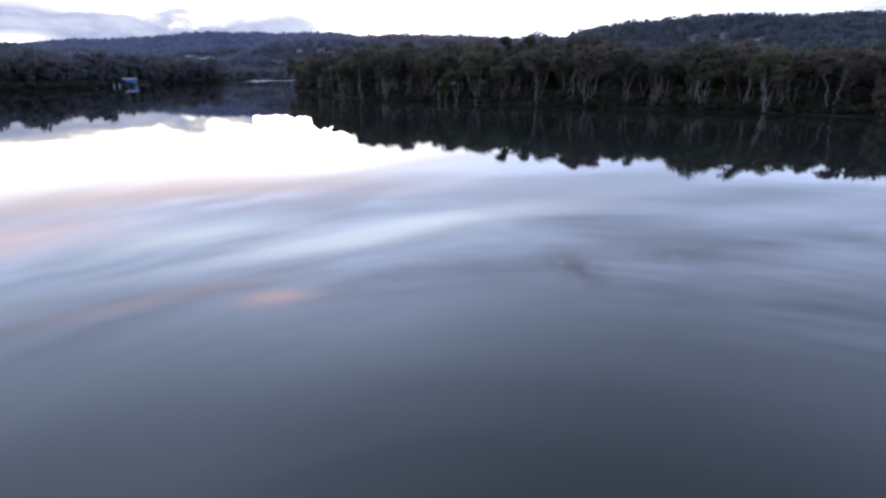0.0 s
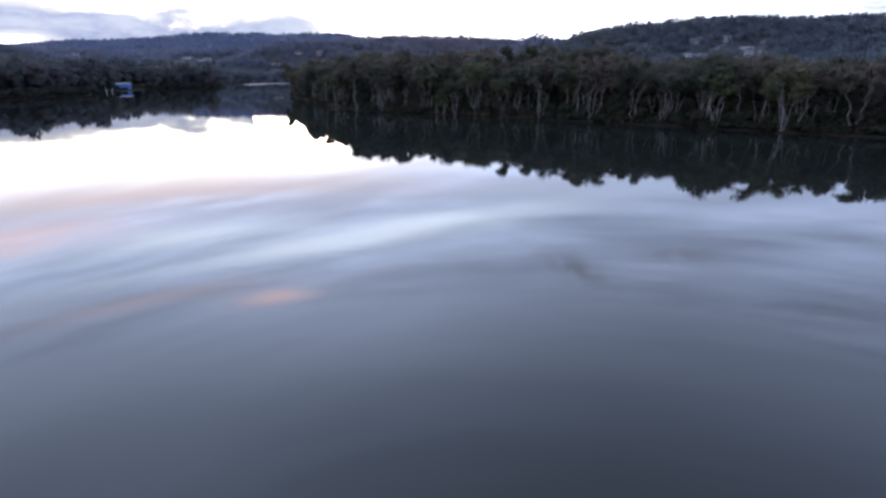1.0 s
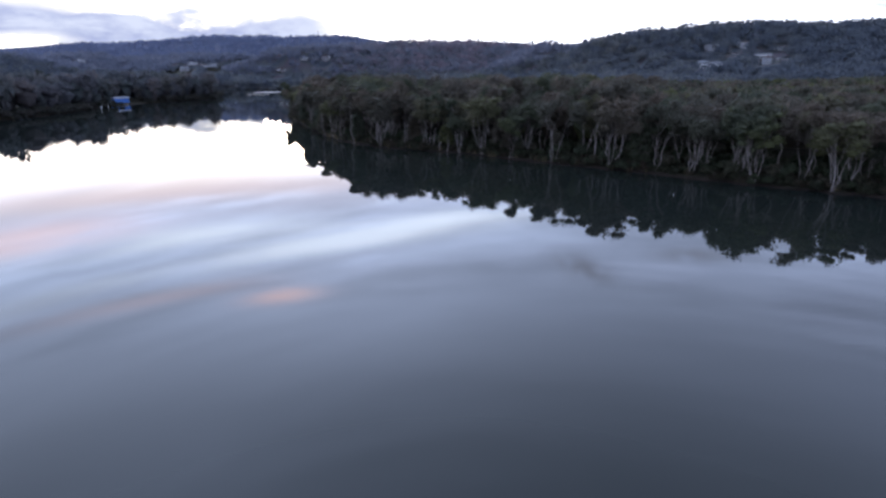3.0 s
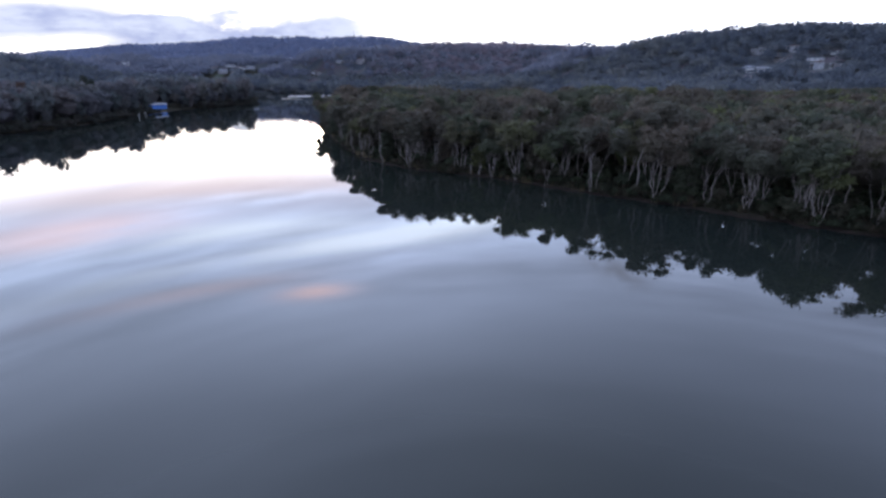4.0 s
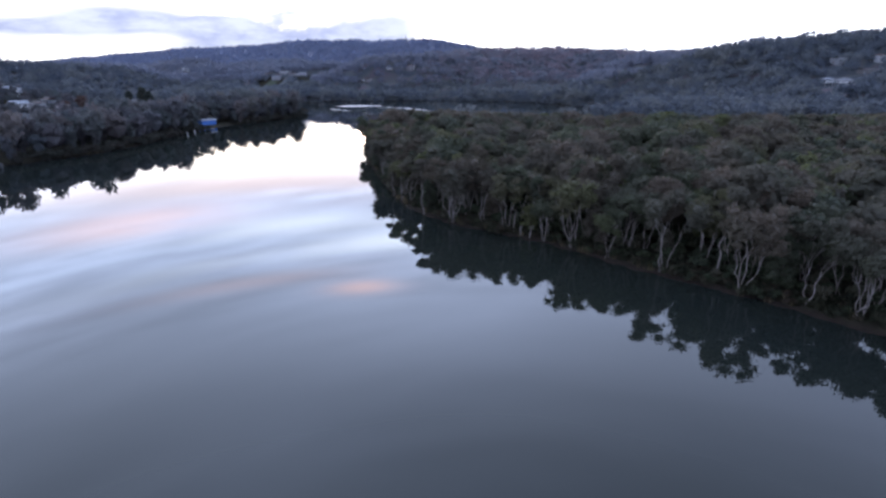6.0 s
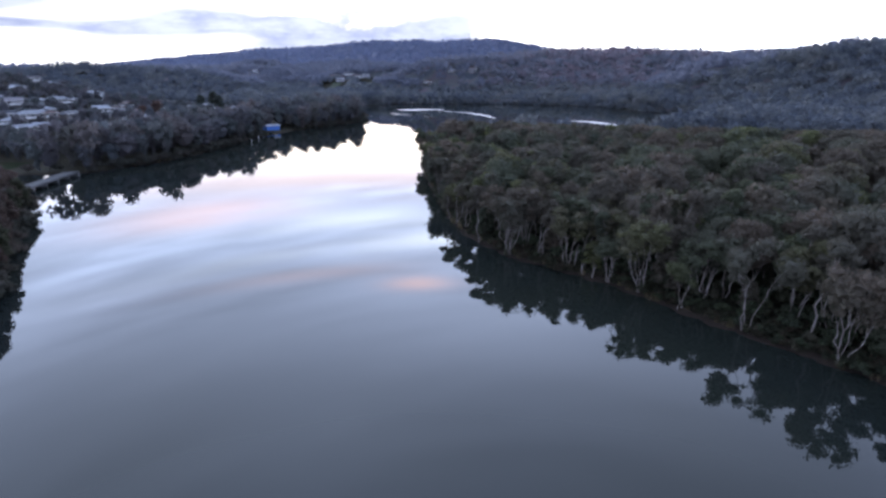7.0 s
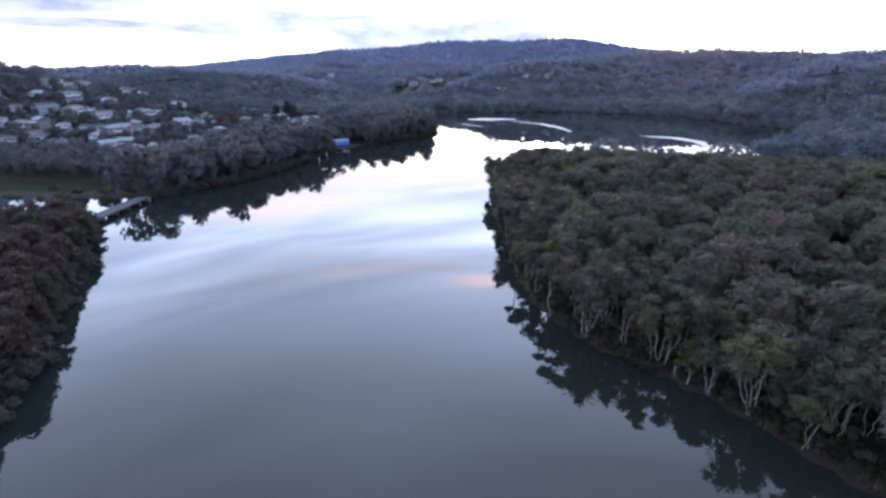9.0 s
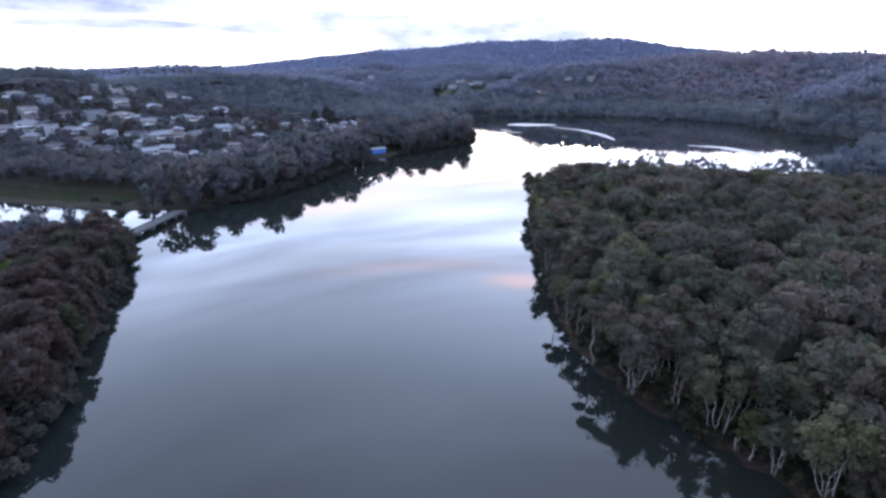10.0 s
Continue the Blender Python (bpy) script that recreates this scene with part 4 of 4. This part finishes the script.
def open_front(x, y, reach, half, places):
    """True away from the strips of garden that lie open before the houses, towards the river."""
    res = np.ones(x.shape, bool)
    for hx, hy in places:
        n = math.hypot(hx, hy - 60)
        ux, uy = -hx / n, (60 - hy) / n
        along, across = (x - hx) * ux + (y - hy) * uy, np.abs((x - hx) * uy - (y - hy) * ux)
        res &= ~((along > -4) & (along < reach) & (across < half))
    return res


def seen_side(x, y, d):
    a = np.degrees(np.arctan2(x + 5, y - 60))
    return (d > 2) & (a > -74) & (a < 44) & ~in_point(x, y) & ~inside(x, y, FIELD)


def in_town(x, y):
    return (x < -250) & (x > -520) & (y > 255) & (y < 530)


garden = scatter(-520, -250, 255, 530, 7.0, lambda x, y, d: seen_side(x, y, d) & in_town(x, y) & clear_of_homes(x, y, 5.0) & open_front(x, y, 9.0, 4.5, TOWN) & (d > 46))
joined_woods("garden_trees", small_crowns, [(k, x, y, z, a, s * (1.3 if (int(x) + k) % 5 == 0 else 0.82), q * 0.7) for k, x, y, z, a, s, q in woods_rows(garden, 3, 0.5, 1.3, 0.4)], oak_joined, "garden trees between the houses, hazed slate-green", "trees")

def on_hills(x, y, d):
    return seen_side(x, y, d) & (d > 0.6)


def forest_depth(x, y):
    """1 at the rim of the nearest clearing, more inside the forest."""
    e = np.full(np.shape(x), 9.0)
    for cx, cy, rx, ry in CLEARINGS:
        e = np.minimum(e, np.hypot((x - cx) / rx, (y - cy) / ry))
    return e


def cleared(x, y):
    res = np.zeros(np.shape(x), bool)
    for cx, cy, rx, ry in CLEARINGS:
        res |= ((x - cx) / rx) ** 2 + ((y - cy) / ry) ** 2 < 1 + 0.25 * np.sin(x * 0.11 + y * 0.07)
    return res


def wooded(x, y, d):
    """Hill country under forest, outside the town, the banks, the clearings and the mud spit."""
    return on_hills(x, y, d) & ~cleared(x, y) & ~in_town(x, y) & ((x > -140) | (y > 525) | (d > 42)) & (y > 275 - 0.1 * (x + 250)) & ~((np.abs(x - 74) < 30) & (np.abs(y - 552) < 22))


def undergrowth(name, x0, x1, y0, y1, step, keep, height, mat, label):
    """A low rolling floor of thicket under the hill forest."""
    xs, ys = np.meshgrid(np.arange(x0, x1, step), np.arange(y0, y1, step))
    shape = xs.shape
    px, py = (xs + rng.uniform(-0.3, 0.3, shape) * step).ravel(), (ys + rng.uniform(-0.3, 0.3, shape) * step).ravel()
    d = shore(px, py)
    gap = np.min(np.hypot(px[:, None] - homes[:, 0], py[:, None] - homes[:, 1]), axis=1)
    z = land(px, py) + 0.1 + height * rng.uniform(0.78, 1.1, px.shape) * np.clip((forest_depth(px, py) - 1) / 0.45, 0.06, 1) * np.clip((d - 7.0) / 34.0, 0, 1) * np.clip((gap - 6) / 9.0, 0, 1)
    ok = keep(px, py, d)
    ids = np.arange(px.size).reshape(shape)
    q = np.stack([ids[:-1, :-1], ids[:-1, 1:], ids[1:, 1:], ids[1:, :-1]], -1).reshape(-1, 4)
    q = q[ok[q].all(axis=1)]
    used = np.unique(q)
    remap = np.zeros(px.size, int)
    remap[used] = np.arange(len(used))
    me = mesh_from(name, np.stack([px, py, z], 1)[used].tolist(), remap[q].tolist(), [mat], True, tint=rng.random(len(used)))
    return tagged(new(name, me), label, "thicket", kind="stuff")


def hill_rows(found, lo, hi, sink, kinds=6):
    out = []
    for x, y, d, z in zip(*found):
        russet = 0.55 * math.exp(-((x + 10) / 200) ** 2 - ((y - 1080) / 330) ** 2)
        q = min(1.0, max(0.0, rng.random() * 0.45 + russet + 0.05 * math.sin(x * 0.013) * math.cos(y * 0.011)))
        out.append((int(rng.integers(kinds)), x, y, z - sink - (2.5 if d < 8 else 0.0), rng.uniform(0, 6.3), rng.uniform(lo, hi), q))
    return out


near_crowns = [forest_crown(300 + k, (13.0, 14.5, 12.0, 13.5, 15.0, 11.5)[k], (5.4, 6.0, 4.8, 5.6, 6.4, 4.6)[k], 96, 1.0) for k in range(6)]
hill_crowns = [forest_crown(310 + k, (12.5, 14.0, 11.5, 13.0, 15.0, 11.0)[k], (6.8, 7.6, 6.2, 7.0, 8.2, 5.8)[k], 44, 1.75) for k in range(6)]
ridge_crowns = [forest_crown(320 + k, (14.0, 15.5, 13.0, 15.0, 16.0, 12.5)[k], (10.0, 11.0, 9.0, 10.5, 12.0, 8.6)[k], 22, 3.2) for k in range(6)]
close = scatter(-330, 720, 190, 700, 9.0, lambda x, y, d: wooded(x, y, d) & clear_of_homes(x, y, 8.5) & open_front(x, y, 48.0, 7.0, SLOPE))
distant = scatter(-900, 760, 700, 1480, 12.0, lambda x, y, d: wooded(x, y, d) & clear_of_homes(x, y, 9.0) & open_front(x, y, 40.0, 9.0, VALLEY) & (forest_depth(x, y) > 1.4) & ((y < 1300) | (x > -300)))
beyond = scatter(-900, -330, 190, 700, 12.0, lambda x, y, d: wooded(x, y, d) & clear_of_homes(x, y, 8.5))
margin = scatter(-300, 120, 400, 760, 5.5, lambda x, y, d: seen_side(x, y, d) & (d > -0.3) & (d < 8.0) & ((y > 525) | (x > 0)) & ~((np.abs(x - 74) < 26) & (np.abs(y - 552) < 18)))
joined_woods("lagoon_margin", hill_crowns, [(k, x, y, z, a, s * (1.25 if -95 < x < 48 and y > 600 else 1.0), q) for k, x, y, z, a, s, q in hill_rows(margin, 0.42, 0.7, 1.8)], far_leaf, "low trees along the lagoon margin, hazed slate-green", "woods")
joined_woods("hillside_woods", near_crowns, hill_rows(close, 0.65, 1.3, 1.0) + hill_rows(beyond, 0.7, 1.2, 0.5), far_leaf, "eucalypt forest on the hills by the lagoon, hazed slate-green", "woods")
# Low-lying trees take the darker leaves, painting in the valley floor's shade.
flats = np.asarray(distant[3]) < 13
joined_woods("lagoon_flats_woods", hill_crowns, hill_rows([q[flats] for q in distant], 0.7, 1.15, 1.0), far_leaf, "forest on the flats behind the lagoon, shade and haze in its leaf colour", "woods")
joined_woods("valley_woods", hill_crowns, hill_rows([q[~flats] for q in distant], 0.8, 1.3, 0.5), hazy_leaf, "russet eucalypt forest across the valley, hazed grey-blue", "woods")
high_ridge = scatter(-2600, 1200, 1300, 2080, 17.0, lambda x, y, d: seen_side(x, y, d) & ((y > 1480) | (x < -300)))
low_plain = scatter(-2400, -900, 250, 1300, 22.0, lambda x, y, d: seen_side(x, y, d))
blue_hill = scatter(-4000, -2250, 1950, 3050, 46.0, lambda x, y, d: seen_side(x, y, d))
joined_woods("ridge_woods", ridge_crowns, hill_rows(high_ridge, 0.75, 1.15, 1.0) + hill_rows(blue_hill, 1.6, 2.2, 14.0), ridge_haze_leaf, "eucalypt forest on the far ridge, hazed blue", "woods")
joined_woods("plain_woods", ridge_crowns, hill_rows(low_plain, 0.8, 1.2, 2.0), hazy_leaf, "forest on the low hills behind the town, hazed grey-blue", "woods")
undergrowth("hill_thicket", -900, 760, 190, 709, 9.0, wooded, 5.0, far_leaf, "low thicket under the hill forest, hazed slate-green")
undergrowth("valley_thicket", -900, 760, 700, 1490, 9.0, wooded, 5.5, far_leaf, "low thicket under the valley forest, hazed slate-green")
lawn_mat = plain("valley_lawn", 0.95, [(0.3, (0.05, 0.062, 0.045)), (0.7, (0.09, 0.088, 0.066)), (0.5, (0.066, 0.080, 0.052))], 0.03, 0.3)
undergrowth("valley_lawn", -900, 200, 600, 1300, 7.0, lambda x, y, d: cleared(x, y) & (d > 3), 1.0, lawn_mat, "pale green lawns between the valley houses")
undergrowth("ridge_thicket", -2600, 1200, 1240, 2100, 24.0, lambda x, y, d: seen_side(x, y, d), 7.0, ridge_haze_leaf, "thicket under the ridge forest, hazed blue")
undergrowth("plain_thicket", -2400, -890, 250, 1300, 30.0, lambda x, y, d: seen_side(x, y, d), 6.0, hazy_leaf, "thicket on the low hills, hazed grey-blue")

# ---- the crossing, the boat shed and the shoals ----
concrete = plain("weathered_concrete", 0.9, [(0.3, (0.06, 0.06, 0.063)), (0.7, (0.105, 0.105, 0.11))], 0.7, 0.4)
white_paint = plain("white_paint", 0.6, [(0.3, (0.62, 0.62, 0.62)), (0.7, (0.76, 0.76, 0.76))], 1.5)


def footbridge(p, q, z, width):
    """A low crossing over the creek mouth: deck planks, kerbs, rails, piers and abutments."""
    a = math.atan2(q[1] - p[1], q[0] - p[0])
    n = math.hypot(q[0] - p[0], q[1] - p[1])
    thing = tagged(new("footbridge"), "low pale concrete bridge across the creek mouth", "bridge")
    thing.matrix_basis = pose(p[0], p[1], z, 0, 0, math.degrees(a))
    w = width / 2
    part("deck", made(box, -1.0, n + 1.0, -w, w, -0.45, -0.06, 0.04), thing, mats=[concrete])
    slab = to_mesh("slab", made(box, 0.02, 1.98, -w + 0.3, w - 0.3, -0.06, 0.02, 0.015), [concrete])
    for k in range(int((n + 1.5) // 2)):
        o = part("slab", slab, thing)
        o.location = (-1.0 + 2.0 * k, 0, 0)
    for s in (-1, 1):
        part("kerb", made(box, -1.0, n + 1.0, s * (w - 0.14) - 0.13, s * (w - 0.14) + 0.13, -0.06, 0.24, 0.03), thing, "worn concrete kerb", mats=[concrete])
    for k in range(4):
        x = n * (k + 0.5) / 4
        part("pier", made(box, x - 0.35, x + 0.35, -w + 0.4, w - 0.4, -3.4, -0.45, 0.06), thing, mats=[concrete])
    for x0, x1 in ((-2.4, -1.0), (n + 1.0, n + 2.4)):
        part("abutment", made(box, x0, x1, -w - 0.4, w + 0.4, -2.6, 0.0, 0.05), thing, "grey abutment block", mats=[concrete])
    return thing


footbridge((-191.5, 194.0), (-203.8, 222.8), 1.75, 5.0)

blue_cloth = plain("blue_shed_cladding", 0.6, [(0.3, (0.045, 0.14, 0.42)), (0.7, (0.07, 0.20, 0.55))], 0.6, 0.2)
pale_sheet = plain("pale_curved_sheeting", 0.5, [(0.3, (0.22, 0.24, 0.29)), (0.7, (0.32, 0.34, 0.39))], 0.8, 0.2)


def vault(bm, length, width, z, rise, thick):
    """A barrel roof along x."""
    n, rings = 12, []
    for x in (-length / 2, length / 2):
        for dz in (0.0, thick):
            rings.append([bm.verts.new((x, -width / 2 * math.cos(math.pi * k / n), z + dz + rise * math.sin(math.pi * k / n))) for k in range(n + 1)])
    lo0, hi0, lo1, hi1 = rings
    for k in range(n):
        for q in ((hi0[k], hi1[k], hi1[k + 1], hi0[k + 1]), (lo0[k + 1], lo1[k + 1], lo1[k], lo0[k]), (lo0[k], hi0[k], hi0[k + 1], lo0[k + 1]), (lo1[k + 1], hi1[k + 1], hi1[k], lo1[k])):
            bm.faces.new(q)
    for k in (0, n):
        bm.faces.new((lo0[k], lo1[k], hi1[k], hi0[k]))


def boat_shed(x, y, face):
    thing = tagged(new("boat_shed"), "blue-walled boat shed with pale curved roof by the water", "shed")
    thing.matrix_basis = pose(x, y, 0.9, 0, 0, face)
    part("wall", made(box, -5.0, 5.0, -3.0, 3.0, -0.8, 2.7, 0.03), thing, mats=[blue_cloth])
    r = bmesh.new()
    vault(r, 10.8, 7.0, 2.7, 1.1, 0.12)
    part("roof", r, thing, mats=[pale_sheet])
    for k in (-3.2, 0.0, 3.2):
        d = part("door", made(box, k - 1.4, k + 1.4, -3.07, -3.0, -0.6, 2.2), thing, "roller door", mats=[blue_cloth])
        for i in range(5):
            part("slat", made(box, k - 1.35, k + 1.35, -3.10, -3.07, -0.5 + 0.55 * i, -0.08 + 0.55 * i), d, mats=[blue_cloth])
    part("ramp", made(box, -5.5, 5.5, -6.5, -3.1, -1.6, -0.72, 0.05), thing, mats=[concrete])
    return thing


boat_shed(-219.5, 391.0, 62.0)


def jetty(x, y, face, length):
    thing = tagged(new("jetty"), "small grey timber jetty reaching into the river", "jetty")
    thing.matrix_basis = pose(x, y, 0.55, 0, 0, face)
    plank = to_mesh("plank", made(box, 0.01, 0.27, -0.75, 0.75, 0.0, 0.05, 0.006), [deck_mat])
    for k in range(int(length / 0.28)):
        o = part("plank", plank, thing)
        o.location = (0.28 * k, 0, 0.004 * (k % 3))
    for s in (-0.6, 0.6):
        part("bearer", made(box, 0, length, s - 0.06, s + 0.06, -0.2, -0.002), thing, mats=[deck_mat])
    for k in range(4):
        for s in (-0.7, 0.7):
            b = bmesh.new()
            limb(b, [Vector((0.4 + k * (length - 0.8) / 3, s, -2.4)), Vector((0.4 + k * (length - 0.8) / 3, s, 0.6))], [0.1, 0.09], 7)
            part("pile", b, thing, mats=[deck_mat])
    return thing


jetty(-212.0, 372.0, -8.0, 10.0)


def mooring_post(x, y, h):
    b = bmesh.new()
    limb(b, [Vector((0, 0, -1.5)), Vector((0, 0, h * 0.9)), Vector((0, 0, h))], [0.16, 0.15, 0.07], 8)
    ob = tagged(new("mooring_post", to_mesh("mooring_post", b, [white_paint])), "white-painted mooring post standing in the river", "post", "mooring posts")
    ob.location = (x, y, 0)


mooring_post(-196.0, 334.0, 2.2)
mooring_post(-202.0, 350.0, 1.8)

sand_mat = plain("wet_pale_sand", 0.35, [(0.3, (0.22, 0.20, 0.19)), (0.7, (0.34, 0.31, 0.30))], 0.15, 0.3)
mud_mat = plain("dark_mud", 0.55, [(0.3, (0.07, 0.055, 0.045)), (0.7, (0.14, 0.105, 0.085))], 0.2, 0.4)


def bar(name, pts, width, mat, label, high=0.16):
    """A low shoal through plan points: tapering, with a crowned back and ragged margins."""
    b = bmesh.new()
    ctrl = [Vector((*p, 0)) for p in pts]
    n, rows = 26, []
    rnd = random.Random(len(pts) * 31 + int(width * 10))
    for i in range(n + 1):
        s = i / n * (len(ctrl) - 1)
        k = min(int(s), len(ctrl) - 2)
        c = ctrl[k].lerp(ctrl[k + 1], s - k)
        along = (ctrl[k + 1] - ctrl[k]).normalized()
        side_ = Vector((-along.y, along.x, 0))
        w = width * (0.12 + max(0.0, math.sin(math.pi * i / n)) ** 0.7) * rnd.uniform(0.8, 1.2)
        rows.append([b.verts.new(c + side_ * w * u + Vector((0, 0, high * (1 - abs(u)) - 0.03))) for u in (-1, -0.5, 0, 0.5, 1)])
    for lo, hi in zip(rows, rows[1:]):
        for k in range(4):
            f = b.faces.new((lo[k], lo[k + 1], hi[k + 1], hi[k]))
            f.smooth = True
    return tagged(new(name, to_mesh(name, b, [mat])), label, "sandbar", "shoals in the lagoon")


bar("sandbar", [(-207, 606), (-188, 612), (-160, 622)], 14.0, sand_mat, "pale wet sandbar in the far lagoon")
bar("sandbar", [(-163, 603), (-127, 586), (-104, 560), (-87, 530)], 4.0, sand_mat, "long curved pale sandbar in the far lagoon")
bar("mudbank", [(-198, 565), (-185, 552), (-168, 543)], 4.0, mud_mat, "small dark mudbank in the lagoon", 0.3)
bar("sandbar", [(-34, 522), (-10, 520), (8, 502), (13, 476)], 7.0, sand_mat, "pale wet shoal in the side lagoon", 0.08)

# reeds and the mown field
reed_mat = leaf_material("straw_reeds", [(0.0, (0.13, 0.11, 0.06)), (1.0, (0.16, 0.12, 0.08))], True)
grass_mat = plain("rough_field_grass", 1.0, [(0.3, (0.014, 0.019, 0.010)), (0.7, (0.034, 0.024, 0.016)), (0.5, (0.020, 0.026, 0.012))], 0.05, 0.8, spec=0.04)


def reed_clump(seed):
    L = Leaves()
    r = np.random.default_rng(seed)
    k = 26
    p = np.stack([r.normal(0, 0.5, k), r.normal(0, 0.5, k), np.zeros(k)], 1)
    top = p + np.stack([r.normal(0, 0.25, k), r.normal(0, 0.25, k), r.uniform(0.9, 1.8, k)], 1)
    a = r.uniform(0, 6.3, k)
    w = np.stack([np.cos(a), np.sin(a), 0 * a], 1) * 0.05
    L.v.append(np.stack([p - w, p + w, top + w * 0.2, top - w * 0.2], 1).reshape(-1, 3))
    L.f += [(i, i + 1, i + 2, i + 3) for i in range(0, 4 * k, 4)]
    return L.arrays()


reeds = [reed_clump(k) for k in range(3)]
tufts = scatter(-200, 130, 70, 300, 2.2, lambda x, y, d: (d > 0.2) & (d < 1.8) & (rng.random(x.shape) < 0.7) & ((x > -90) | (np.hypot(x + 187, y - 260) < 16)))
joined_woods("bank_reeds", reeds, woods_rows(tufts, 3, 0.45, 0.9), reed_mat, "straw-coloured reeds and grass along the waterline", "reeds")
fx, fy = np.meshgrid(np.linspace(-432, -236, 60), np.linspace(194, 252, 26))
okf = inside(fx.ravel(), fy.ravel(), FIELD) & (shore(fx.ravel(), fy.ravel()) > 1.0)
fid = np.arange(fx.size).reshape(fx.shape)
fq = np.stack([fid[:-1, :-1], fid[:-1, 1:], fid[1:, 1:], fid[1:, :-1]], -1).reshape(-1, 4)
fq = fq[okf[fq].all(axis=1)]
fz = land(fx.ravel(), fy.ravel()) + 0.12
tagged(new("grass_field", mesh_from("grass_field", np.stack([fx.ravel(), fy.ravel(), fz], 1).tolist(), fq.tolist(), [grass_mat], True)), "green and straw grass field behind the creek", "field", kind="structure")


def mast(x, y, h):
    """A slender lattice mast with stays of cross-bracing."""
    thing = tagged(new("radio_mast"), "slender grey lattice radio mast on the wooded ridge", "mast")
    thing.location = (x, y, float(land([x], [y])[0]) + 4.0)
    w0, w1 = 1.6, 0.4
    for k in range(3):
        a = 2 * math.pi * k / 3
        b = bmesh.new()
        limb(b, [Vector((math.cos(a) * w0, math.sin(a) * w0, -6)), Vector((math.cos(a) * w1, math.sin(a) * w1, h))], [0.2, 0.14], 5)
        part("leg", b, thing, mats=[steel])
    for i in range(8):
        f = (i + 0.5) / 8
        w = w0 + (w1 - w0) * f
        b = bmesh.new()
        for k in range(3):
            a, c = 2 * math.pi * k / 3, 2 * math.pi * (k + 1) / 3
            limb(b, [Vector((math.cos(a) * w, math.sin(a) * w, h * f)), Vector((math.cos(c) * w * 0.95, math.sin(c) * w * 0.95, h * (f + 0.1)))], [0.09, 0.09], 4)
        part("brace", b, thing, mats=[steel])
    return thing


steel = plain("galvanised_steel", 0.5, [(0.3, (0.22, 0.23, 0.25)), (0.7, (0.34, 0.35, 0.37))], 1.0, metal=0.6)
mast(-425, 1850, 26.0)
